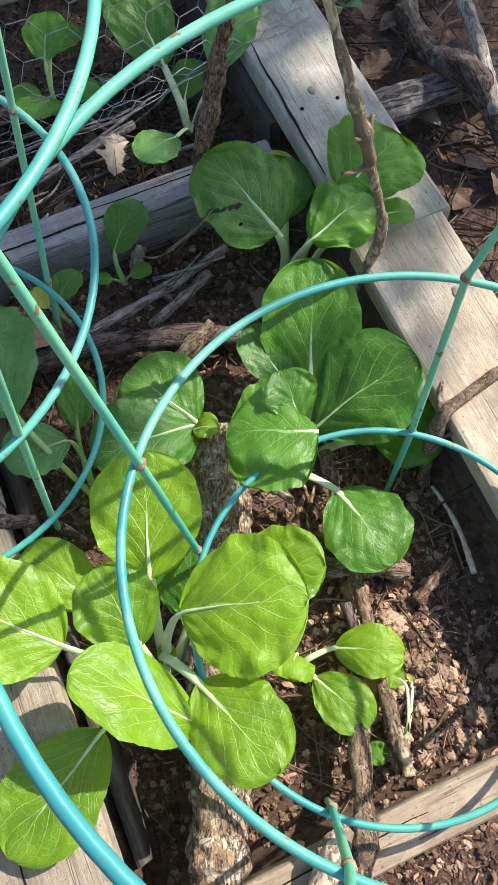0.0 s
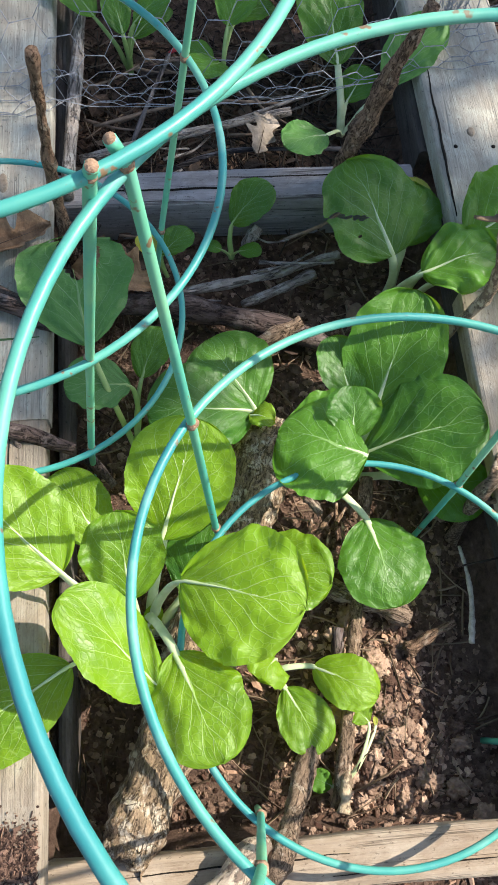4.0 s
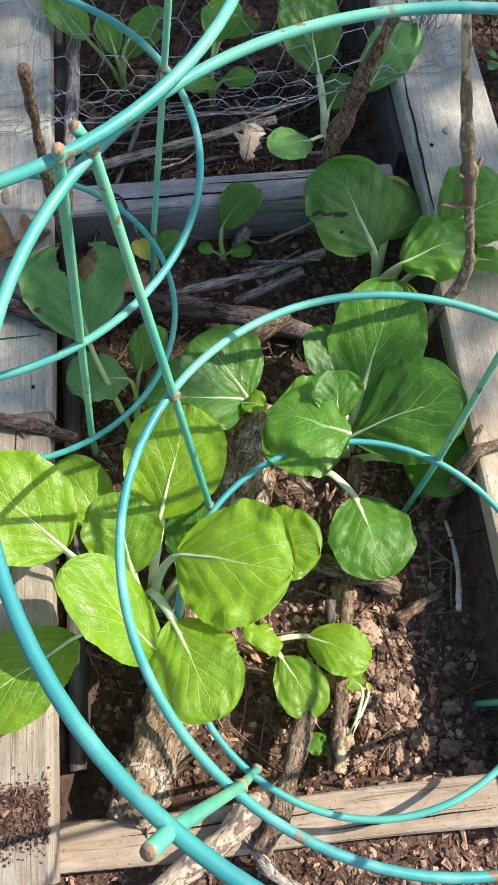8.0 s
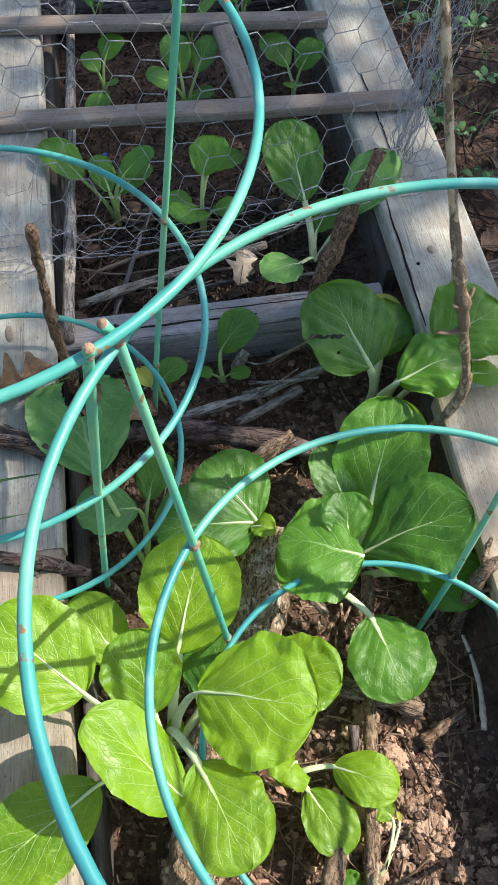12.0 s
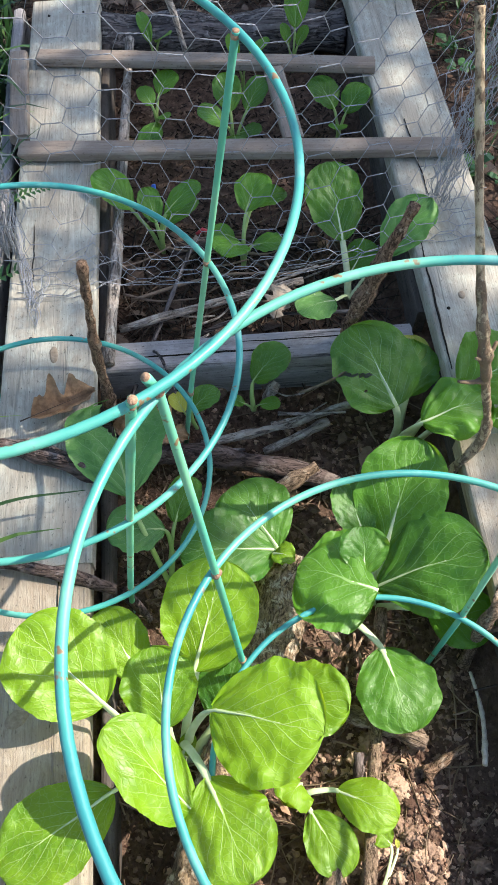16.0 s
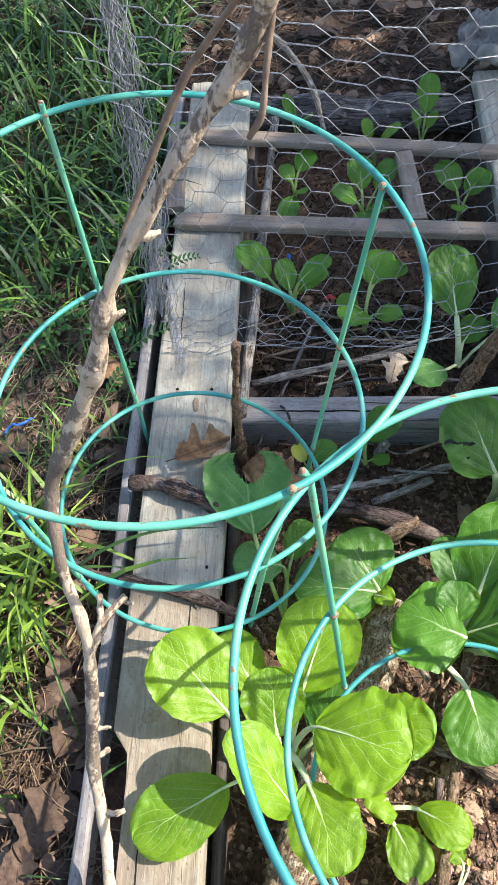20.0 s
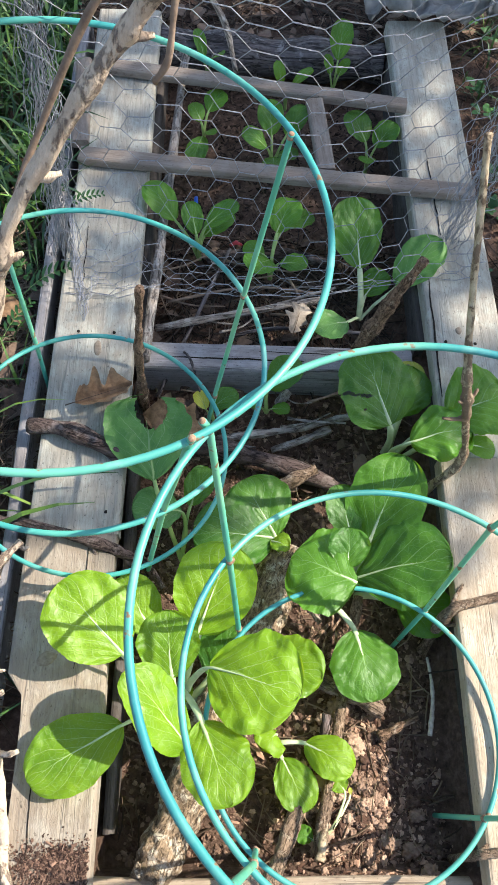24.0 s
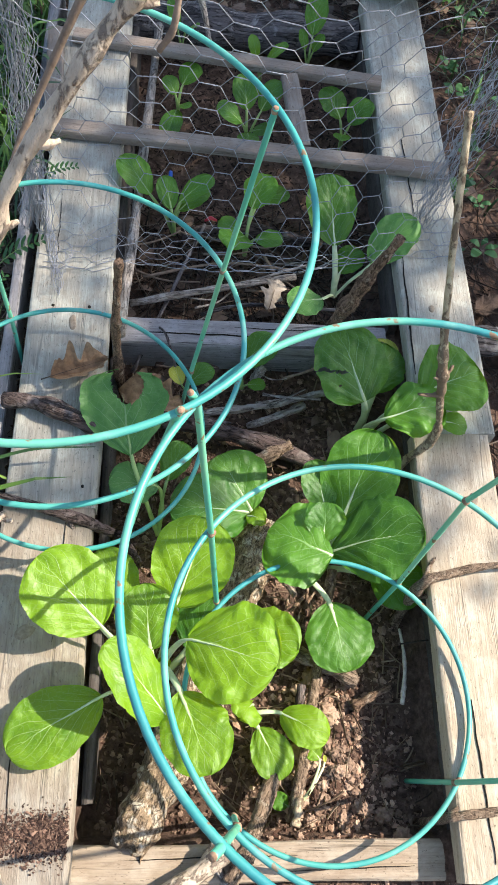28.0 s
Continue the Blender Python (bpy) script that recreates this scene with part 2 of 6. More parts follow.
GREY_WOOD = wood_material("grey_weathered_wood", (0.14, 0.125, 0.10), (0.45, 0.425, 0.35), (0.33, 0.285, 0.22), (0.50, 0.50, 0.42), 0.3)
WARM_WOOD = wood_material("sun_bleached_wood", (0.13, 0.10, 0.074), (0.345, 0.29, 0.22), (0.245, 0.192, 0.14), (0.39, 0.355, 0.285), 0.3)
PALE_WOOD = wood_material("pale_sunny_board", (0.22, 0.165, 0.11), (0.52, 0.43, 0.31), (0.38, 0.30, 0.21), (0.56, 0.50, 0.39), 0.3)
END_WOOD = wood_material("stained_end_board", (0.15, 0.105, 0.068), (0.43, 0.34, 0.24), (0.27, 0.195, 0.13), (0.47, 0.39, 0.29), 0.45)
# Near-black tones: shade on the inner edge boards is put into the colour.
OLD_WOOD = wood_material("shade_darkened_wood", (0.03, 0.025, 0.022), (0.12, 0.10, 0.085), (0.06, 0.048, 0.04), (0.13, 0.12, 0.105), 0.8)
LATH_WOOD = wood_material("brown_grey_lath", (0.10, 0.078, 0.062), (0.31, 0.25, 0.20), (0.20, 0.15, 0.115), (0.28, 0.25, 0.21))
BAR_WOOD = wood_material("grey_split_timber", (0.10, 0.09, 0.082), (0.35, 0.330, 0.325), (0.20, 0.182, 0.175), (0.38, 0.365, 0.36), 0.9)
LOG_BARK = bark_material("flaking_log_bark", (0.095, 0.062, 0.04), (0.45, 0.32, 0.195), (0.70, 0.605, 0.46), 1.7, 0.78, 2.2, 0.51)
DARK_BARK = bark_material("dark_branch_bark", (0.045, 0.031, 0.025), (0.155, 0.112, 0.098), (0.28, 0.23, 0.205), 1.2, 0.5)
STICK_BARK = bark_material("brown_stick_bark", (0.085, 0.055, 0.036), (0.40, 0.28, 0.185), (0.60, 0.49, 0.36), 2.2, 0.75, 2.2, 0.55)
OLD_LOG = bark_material("old_grey_timber", (0.05, 0.042, 0.042), (0.20, 0.175, 0.165), (0.40, 0.38, 0.36), 0.9, 0.6, 0.5, 0.56)
LATH_BARK = bark_material("split_brown_wood", (0.10, 0.065, 0.045), (0.36, 0.265, 0.19), (0.50, 0.42, 0.33), 1.6, 0.5, 0.6)
PALE_BARK = mottled_bark("pale_stripped_branch", (0.095, 0.066, 0.048), (0.46, 0.35, 0.245), (0.66, 0.53, 0.385), 0.505)
TALL_BARK = mottled_bark("patchy_branch_bark", (0.105, 0.080, 0.064), (0.46, 0.355, 0.255), (0.66, 0.53, 0.39), 0.50, ((0.0, 0.40), (0.09, 0.42), (0.14, 0.74), (0.37, 0.66), (0.41, 0.42), (0.50, 0.46), (0.54, 0.72), (0.62, 0.66), (0.68, 0.44), (1.0, 0.46)))
BLEACHED = bark_material("bleached_grey_twig", (0.20, 0.16, 0.13), (0.46, 0.40, 0.34), (0.60, 0.56, 0.50), 1.6, 0.5)
TAN_STICK = mottled_bark("tan_mottled_stick", (0.095, 0.062, 0.040), (0.37, 0.27, 0.165), (0.58, 0.47, 0.31), 0.50)
WHITE_TWIG = plain_material("whitened_bare_twig", (0.30, 0.25, 0.19), (0.66, 0.60, 0.50), 160, 0.8, 0.5, 0.2)
TWIG = plain_material("smooth_brown_twig", (0.13, 0.09, 0.062), (0.31, 0.225, 0.16), 90, 0.8, 0.5, 0.25)
RED_BARK = bark_material("reddish_peeling_bark", (0.075, 0.044, 0.028), (0.37, 0.235, 0.15), (0.60, 0.47, 0.34), 1.8, 0.6, 2.2, 0.58)
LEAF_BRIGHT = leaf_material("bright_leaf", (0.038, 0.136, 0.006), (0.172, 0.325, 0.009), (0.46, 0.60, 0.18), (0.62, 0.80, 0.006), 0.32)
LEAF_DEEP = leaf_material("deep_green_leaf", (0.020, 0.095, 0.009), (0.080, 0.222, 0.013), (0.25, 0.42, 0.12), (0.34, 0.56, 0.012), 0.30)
LEAF_MATT = leaf_material("bluish_matt_leaf", (0.055, 0.17, 0.035), (0.12, 0.28, 0.055), (0.28, 0.42, 0.17), (0.17, 0.38, 0.03), 0.22, 0.7)
LEAF_YELLOW = leaf_material("yellowing_leaf", (0.30, 0.36, 0.03), (0.46, 0.48, 0.06), (0.60, 0.60, 0.25), (0.5, 0.5, 0.03), 0.3)
STALK = plain_material("pale_green_stalk", (0.38, 0.47, 0.22), (0.58, 0.64, 0.40), 60, 0.4, 0.15, 0.5)
STALK_GREEN = plain_material("green_stalk", (0.20, 0.32, 0.08), (0.36, 0.47, 0.16), 60, 0.4, 0.15, 0.5)
CAGE = cage_material("teal_coated_wire", (0.032, 0.225, 0.230), (0.048, 0.285, 0.245), (0.11, 0.38, 0.275))
CAGE_LEG = cage_material("mint_coated_rod", (0.06, 0.35, 0.27), (0.11, 0.41, 0.26), (0.19, 0.47, 0.28))
RUST = plain_material("rusty_weld", (0.13, 0.068, 0.04), (0.46, 0.31, 0.20), 180, 0.85, 0.6, 0.3)
GALV = plain_material("galvanised_wire", (0.20, 0.205, 0.22), (0.38, 0.385, 0.40), 90, 0.6, 0.1, 0.6)
GALV.node_tree.nodes["Principled BSDF"].inputs["Metallic"].default_value = 0.35
SOIL = soil_material()
CHIPS = plain_material("bark_mulch_chips", (0.070, 0.036, 0.025), (0.50, 0.31, 0.205), 90, 0.92, 0.6, 0.15, True, 0.22)
# Paler than CRUMB: sunlit brightness of the soil is put into the colour.
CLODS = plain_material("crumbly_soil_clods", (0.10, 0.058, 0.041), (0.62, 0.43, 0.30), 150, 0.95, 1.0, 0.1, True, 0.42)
CRUMB = plain_material("dark_soil_crumbs", (0.062, 0.036, 0.025), (0.36, 0.235, 0.165), 200, 0.95, 0.9, 0.1, True)
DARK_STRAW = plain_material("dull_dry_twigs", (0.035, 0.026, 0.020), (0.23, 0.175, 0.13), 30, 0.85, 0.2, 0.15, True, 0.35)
# The chips of CHIPS in darker tones.
DARK_MULCH = plain_material("darker_bark_mulch", (0.030, 0.020, 0.015), (0.26, 0.175, 0.125), 90, 0.92, 0.6, 0.15, True, 0.22)
STRAW = plain_material("dry_straw_and_needles", (0.065, 0.042, 0.028), (0.34, 0.25, 0.165), 30, 0.8, 0.2, 0.2, True)
DRY_LITTER = plain_material("grey_brown_litter", (0.055, 0.040, 0.030), (0.40, 0.32, 0.235), 30, 0.85, 0.2, 0.15, True, 0.35)
DEAD_LEAF = plain_material("brown_dead_leaf", (0.055, 0.034, 0.024), (0.29, 0.195, 0.13), 110, 0.72, 0.9, 0.3, True)
GRASS = plain_material("green_grass_blades", (0.014, 0.044, 0.012), (0.155, 0.285, 0.045), 12, 0.42, 0.1, 0.45, True, 0.36)
# Brighter copy of GRASS: sun on the tuft is put into its colour.
LIT_GRASS = plain_material("sunlit_grass_blades", (0.045, 0.10, 0.014), (0.30, 0.44, 0.055), 12, 0.42, 0.1, 0.45, True)
WEED = plain_material("green_weed_leaves", (0.02, 0.075, 0.016), (0.075, 0.18, 0.034), 30, 0.5, 0.3, 0.4, True)
ROT = plain_material("crumbled_brown_rot", (0.040, 0.024, 0.019), (0.30, 0.185, 0.13), 60, 0.95, 0.9, 0.1, True, 0.30)
CLOTH = plain_material("grey_ground_cloth", (0.22, 0.21, 0.195), (0.58, 0.56, 0.52), 26, 0.8, 0.5, 0.2)
WHITE = plain_material("white_plastic", (0.62, 0.66, 0.72), (0.78, 0.80, 0.84), 10, 0.5, 0.1, 0.4)
YELLOW = plain_material("yellow_plastic", (0.62, 0.45, 0.03), (0.75, 0.58, 0.06), 10, 0.45, 0.1, 0.4)
BLUE = plain_material("blue_plastic", (0.02, 0.09, 0.42), (0.04, 0.16, 0.62), 20, 0.4, 0.1, 0.4)
CANOPY = plain_material("tree_leaves", (0.03, 0.08, 0.015), (0.09, 0.18, 0.03), 6, 0.5, 0.1, 0.4, True)


# ---- building blocks ----
def thing(name, x, y, z, label, category, group="", kind=""):
    ob = new(name)
    ob.empty_display_size = 0.02
    ob.location = (x, y, z)
    return tagged(ob, label, category, group, kind)


def mesh_of(name, bm, material, smooth=True):
    me = bpy.data.meshes.new(name)
    bm.to_mesh(me)
    bm.free()
    me.materials.append(material)
    if smooth:
        me.shade_smooth()
    return me


def raw_mesh(name, verts, faces, material, smooth=False):
    me = bpy.data.meshes.new(name)
    me.from_pydata(verts, [], faces)
    me.materials.append(material)
    if smooth:
        me.shade_smooth()
    me.update()
    return me


def put(name, me, parent=None, m=None, label=""):
    """A mesh object at the world pose m, under parent where there is one."""
    ob = new(name, me)
    m = m or Matrix.Identity(4)
    if parent is not None:
        ob.parent = parent
        base = Matrix.Translation(parent.location)
        if parent.parent is not None:
            base = Matrix.Translation(parent.parent.location) @ parent.matrix_basis
        m = base.inverted() @ m
    ob.matrix_basis = m
    if label:
        ob["label"] = label
    return ob


def part(name, bm, material, parent, label="", m=None, smooth=True):
    return put(name, mesh_of(name, bm, material, smooth), parent, m, label)


def along(a, b, up=(0, 0, 1)):
    """A pose at a whose local x points to b."""
    x = (Vector(b) - Vector(a)).normalized()
    y = Vector(up).cross(x).normalized()
    z = x.cross(y)
    m = Matrix((x, y, z)).transposed().to_4x4()
    m.translation = a
    return m


def smooth_line(points, per=6):
    """A smooth line of points through those given."""
    p = [Vector(q) for q in points]
    p = [2 * p[0] - p[1]] + p + [2 * p[-1] - p[-2]]
    out = []
    for k in range(1, len(p) - 2):
        a, b, c, d = p[k - 1:k + 3]
        for i in range(per):
            t = i / per
            out.append(0.5 * (2 * b + (c - a) * t + (2 * a - 5 * b + 4 * c - d) * t * t + (3 * b - a - 3 * c + d) * t ** 3))
    out.append(p[-2])
    return out


def tube(bm, line, radius, sides=8, rough=0.0, flat=1.0, seed=0.0, closed=False, lump=30.0, fine=0.0):
    """A tube along line; radius is a number or a function of 0..1; rough makes it uneven."""
    n = len(line)
    rings = []
    up = Vector((0.03, 0.05, 1))
    first = (line[1] - line[0]).normalized()
    if abs(first.z) > 0.9:
        up = Vector((0, 1, 0.05))
    for i, p in enumerate(line):
        a, b = (line[i - 1], line[(i + 1) % n]) if closed else (line[max(i - 1, 0)], line[min(i + 1, n - 1)])
        d = (b - a).normalized()
        s = d.cross(up).normalized()
        w = s.cross(d).normalized()
        r = radius(i / max(n - 1, 1)) if callable(radius) else radius
        ring = []
        for k in range(sides):
            t = 2 * math.pi * k / sides
            off = s * math.cos(t) * r + w * math.sin(t) * r * flat
            if rough:
                off *= 1 + rough * noise.noise((p + off) * lump + Vector((seed, seed, 0)))
                if fine:
                    off *= 1 + fine * noise.noise((p + off) * lump * 4) + fine * 0.6 * noise.noise((p + off) * lump * 11)
            ring.append(bm.verts.new(p + off))
        rings.append(ring)
    for i in range(n if closed else n - 1):
        a, b = rings[i], rings[(i + 1) % n]
        for k in range(sides):
            bm.faces.new((a[k], a[(k + 1) % sides], b[(k + 1) % sides], b[k]))
    if not closed:
        bm.faces.new(rings[0][::-1])
        bm.faces.new(rings[-1])
    return bm


def stick(name, points, r0, r1, material, label, category="stick", rough=0.25, sides=10, stubs=(), per=7, parent=None, seed=1.0, fine=0.06, ragged=0.0):
    """A branch through points, with short side stubs (place 0..1, length, turn); one mesh, grain along its length."""
    m = along(points[0], points[-1])
    inv = m.inverted()
    line = smooth_line([inv @ Vector(p) for p in points], per)
    span = sum((b - a).length for a, b in zip(line, line[1:]))
    bm = bmesh.new()
    tube(bm, line, lambda t: (r0 + (r1 - r0) * t) * (1 + 0.12 * math.sin(17 * t + seed) + 0.3 * sum(math.exp(-((t - s[0]) * span / (1.8 * r0)) ** 2) for s in stubs)), sides, rough, seed=seed, lump=0.35 / r0, fine=fine)
    if ragged:
        for v in bm.verts:
            if v.co.x < line[0].x + ragged:
                v.co.x += ragged * 1.6 * noise.noise(Vector((v.co.y * 90, v.co.z * 90, seed)))
                v.co.z -= 0.5 * (line[0].x + ragged - v.co.x)
    if parent is not None:
        ob = part(name, bm, material, parent, label, m)
    else:
        ob = tagged(put(name, mesh_of(name, bm, material), None, m), label, category)
    for at, length, turn in stubs:
        k = min(int(at * (len(line) - 1)), len(line) - 2)
        d = (line[k + 1] - line[k]).normalized()
        s = d.cross(Vector((0, 0, 1)) if abs(d.z) < 0.9 else Vector((0, 1, 0))).normalized()
        s = Matrix.Rotation(turn, 3, d) @ s
        r = r0 + (r1 - r0) * at
        bm = bmesh.new()
        tip = line[k] + s * (r + length) + d * length * 0.8
        wide = max(0.0014, min(r * 0.62, 0.0045))
        tube(bm, smooth_line([line[k] + s * r * 0.2 - d * wide, line[k] + s * (r + length * 0.4) + d * length * 0.2, tip], 4), lambda t: wide * (1.5 - 1.0 * t ** 0.6), 8, 0.5, seed=seed + at, lump=0.6 / wide)
        me = mesh_of("stub", bm, material)
        child = new("stub", me)
        child.parent = ob
    return ob


def plank(name, a, b, width, thick, material, parent, label="", seed=0.0, wear=0.0018, shoulder=None):
    """A board whose top runs from a to b (the middle of its top), with worn, slightly wavy edges."""
    m = along(a, b)
    length = (Vector(b) - Vector(a)).length
    n = max(6, int(length / 0.03))
    prof = []
    h, e = width / 2, min(0.006, thick * 0.25)
    for y, z in ((-h, -thick + e), (-h, -e), (-h + e * 0.3, -e * 0.3), (-h + e, 0)):
        prof.append((y, z))
    for k in range(1, 8):
        prof.append((-h + e + (width - 2 * e) * k / 8, 0))
    for y, z in ((h - e, 0), (h - e * 0.3, -e * 0.3), (h, -e), (h, -thick + e), (h - e, -thick), (-h + e, -thick)):
        prof.append((y, z))
    bm = bmesh.new()
    rings = []
    for i in range(n + 1):
        x = length * i / n
        ring = []
        for y, z in prof:
            q = Vector((x * 4, y * 30, z * 30 + seed))
            dy = wear * noise.noise(q)
            dz = wear * noise.noise(q + Vector((7, 3, 1)))
            dx = 0.0
            if i in (0, n):
                dx = (1 if i == 0 else -1) * (0.002 + 0.006 * abs(noise.noise(Vector((y * 60, z * 40, seed)))))
            if shoulder and y > 0:
                k = min(1.0, max(0.0, (shoulder[0] - x) / 0.02))
                y = min(y, h - shoulder[1] * k * k * (3 - 2 * k))
            ring.append(bm.verts.new((x + dx, y + dy, z + dz)))
        rings.append(ring)
    c = len(prof)
    for i in range(n):
        for k in range(c):
            bm.faces.new((rings[i][k], rings[i + 1][k], rings[i + 1][(k + 1) % c], rings[i][(k + 1) % c]))
    bm.faces.new(rings[0])
    bm.faces.new(rings[-1][::-1])
    bmesh.ops.recalc_face_normals(bm, faces=bm.faces)
    return part(name, bm, material, parent, label, m, smooth=False)


LEAF_COUNT = [0]


def leaf(plant, base, tip, width, material, root=None, arch=0.10, cup=0.10, roll=0.0, ruffle=0.05, shape=1.08, wedge=0.20, stalk=0.0050, stalk_mat=None, fold=0.0, bend=0.0, nick=0.0, bites=(), rib=True, label=""):
    """One leaf of a plant: the blade from base to tip, and the stalk from root to base that runs on as the midrib."""
    LEAF_COUNT[0] += 1
    seed = LEAF_COUNT[0] * 3.7
    base, tip = Vector(base), Vector(tip)
    f = tip - base
    length = f.length
    f.normalize()
    up = Vector((0, 0, 1)) if abs(f.z) < 0.95 else Vector((0, 1, 0))
    s = f.cross(up).normalized()
    nrm = s.cross(f)
    turn = Matrix.Rotation(radians(roll), 3, f)
    s, nrm = turn @ s, turn @ nrm
    big = length > 0.05
    nu, nv = (64, 26) if big else (14, 10)
    bm = bmesh.new()
    uvl = bm.loops.layers.uv.new("UVMap")

    def mid(u):
        return base + f * length * u + nrm * (arch * length * 4 * u * (1 - u) * (0.6 + 0.4 * u)) + s * (bend * length * 4 * u * (1 - u))

    def point(u, v):
        w = width / 2 * max(0.0, 1 - abs(2 * u ** shape - 1) ** 2.2) ** 0.47
        w = max(w * min(1.0, 1 - wedge + wedge * u / 0.45), 0.003 * (width / 0.1) * (1 - u))
        edge = abs(v)
        hand = (v > 0) * 5
        q = Vector((u * 3, v * 2, seed))
        wob = 1 + (0.07 * noise.noise(Vector((u * 6, hand, seed))) + 0.014 * noise.noise(Vector((u * 42, hand, seed))) + nick * min(0, noise.noise(Vector((u * 5, hand * 1.8, seed + 2))))) * edge
        across = v * w * wob
        lift = cup * width * (edge ** 1.6) * (w / (width / 2) + 0.2)
        lift += ruffle * width * noise.noise(q * 1.6) * edge + 0.5 * ruffle * width * noise.noise(Vector((u * 8, v * 5, seed))) * edge ** 2
        ph = u * 5.0 - (edge * 0.5) ** 0.85 * 6.0
        lift += 0.015 * width * abs(math.sin(math.pi * (ph + 0.5 + 0.45 * (v > 0)))) * min(1, edge * 4) * (1 - edge * 0.5)
        lift += 0.005 * length * noise.noise(Vector((u * 11, v * 6, seed))) + 0.030 * length * noise.noise(Vector((u * 3, v * 1.8, seed + 9)))
        lift += 0.012 * width * noise.noise(Vector((u * 22, hand, seed))) * edge ** 3
        return mid(u) + s * (across * math.cos(fold * edge)) + nrm * (lift + abs(across) * math.sin(fold * edge))

    place = [[[i / nu, -1 + 2 * j / nv] for j in range(nv + 1)] for i in range(nu + 1)]
    grid = [[bm.verts.new(point(*uv)) for uv in row] for row in place]
    for i in range(nu):
        for j in range(nv):
            uc, vc = (i + 0.5) / nu, -1 + 2 * (j + 0.5) / nv
            if any(((uc - bu) / ru) ** 2 + ((vc - bv) / rv) ** 2 < 1 for bu, bv, ru, rv in bites):
                continue
            face = bm.faces.new((grid[i][j], grid[i + 1][j], grid[i + 1][j + 1], grid[i][j + 1]))
            for lp, (a, b) in zip(face.loops, ((i, j), (i + 1, j), (i + 1, j + 1), (i, j + 1))):
                lp[uvl].uv = (a / nu, b / nv)
    if bites:
        for i, row in enumerate(place):
            for j, (u, v) in enumerate(row):
                if not 0 < len(grid[i][j].link_faces) < 4:
                    continue
                for bu, bv, ru, rv in bites:
                    d = math.hypot((u - bu) / ru, (v - bv) / rv)
                    if 0.35 < d < 1.7:
                        k = (1 + 0.12 * noise.noise(Vector((u * 40, v * 20, seed)))) / d
                        nu2, nv2 = bu + (u - bu) * k, bv + (v - bv) * k
                        if 0.02 < nu2 < 1 and abs(nv2) < 1:
                            grid[i][j].co = point(nu2, nv2)
                            break
        bmesh.ops.delete(bm, geom=[v for v in bm.verts if not v.link_faces], context="VERTS")
    blade = part("leaf", bm, material, plant, label)
    if rib:
        bm = bmesh.new()
        steps = 14
        blade_line = [point(0.66 * k / steps, 0.0) - nrm * (0.00025 + stalk * 0.26 * (1 - k / steps)) for k in range(steps + 1)]
        line = blade_line
        if root is not None:
            root = Vector(root)
            gap = (base - root).length
            knee = root.lerp(base, 0.5) + Vector((0, 0, gap * 0.10)) - f * gap * 0.08
            near = base.lerp(knee, 0.22) - f * gap * 0.03
            line = smooth_line([root, root.lerp(knee, 0.5), knee, near, blade_line[1]], 5)[:-1] + blade_line[1:]
        total = len(line)
        cut = (total - steps) / total

        def thick(t):
            if t <= cut:
                return stalk * (1.35 - 0.35 * t / max(cut, 0.01))
            return stalk * max(0.1, (1 - (t - cut) / (1 - cut)) ** 1.2)

        tube(bm, line, thick, 10, 0.08, 0.5, seed)
        part("leaf_stalk", bm, stalk_mat or STALK, blade)
    return blade


# ---- ground ----
def ground_height(x, y):
    p = Vector((x, y, 0))
    z = 0.012 * noise.noise(p * 7) + 0.006 * noise.noise(p * 22 + Vector((5, 0, 0))) + 0.004 * noise.noise(p * 60)
    inside = 0.0 < x < 0.51 and -0.05 < y < 1.6
    if inside:
        z -= 0.022
        z -= 0.03 * math.exp(-((x - 0.06) / 0.06) ** 2 - ((y - 0.03) / 0.09) ** 2)
        z += 0.018 * math.exp(-((x - 0.38) / 0.07) ** 2 - ((y - 0.05) / 0.1) ** 2)
        z -= 0.015 * math.exp(-((x - 0.3) / 0.2) ** 2 - ((y - 0.62) / 0.08) ** 2)
    else:
        z += 0.01
    return z


def build_ground():
    far = [0.35, 0.8, 1.6, 3.2, 6.5, 13, 30, 80, 200]
    xs = [-0.7 - d for d in far[::-1]] + list(np.arange(-0.7, 1.15, 0.0095)) + [1.15 + d for d in far]
    ys = [-0.35 - d for d in far[::-1]] + list(np.arange(-0.35, 1.75, 0.0095)) + list(np.arange(1.75, 2.9, 0.03)) + [2.9 + d for d in far]
    verts = [(float(x), float(y), ground_height(x, y)) for y in ys for x in xs]
    n = len(xs)
    faces = [(j * n + i, j * n + i + 1, (j + 1) * n + i + 1, (j + 1) * n + i) for j in range(len(ys) - 1) for i in range(n - 1)]
    ob = new("ground", raw_mesh("ground", verts, faces, SOIL, True))
    return tagged(ob, "dark brown crumbly garden soil in and round the bed", "soil", kind="structure")


build_ground()

# ---- raised bed ----
bed = thing("raised_bed", 0.25, 0.75, 0.0, "narrow raised garden bed of weathered grey boards", "raised bed", kind="structure")
plank("top_board", (-0.068, 0.402, 0.1005), (-0.067, 1.665, 0.1005), 0.139, 0.036, GREY_WOOD, bed, "silvery weathered board with an oak leaf on it", 1.0)
plank("top_board", (-0.067, -0.115, 0.0985), (-0.070, 0.412, 0.0990), 0.138, 0.036, WARM_WOOD, bed, "brown weathered board with a knot and a rotten end", 2.0, shoulder=(0.295, 0.026))
plank("top_board", (0.589, 0.545, 0.100), (0.577, 1.66, 0.100), 0.132, 0.038, GREY_WOOD, bed, "grey weathered flat board with long cracks", 3.0)
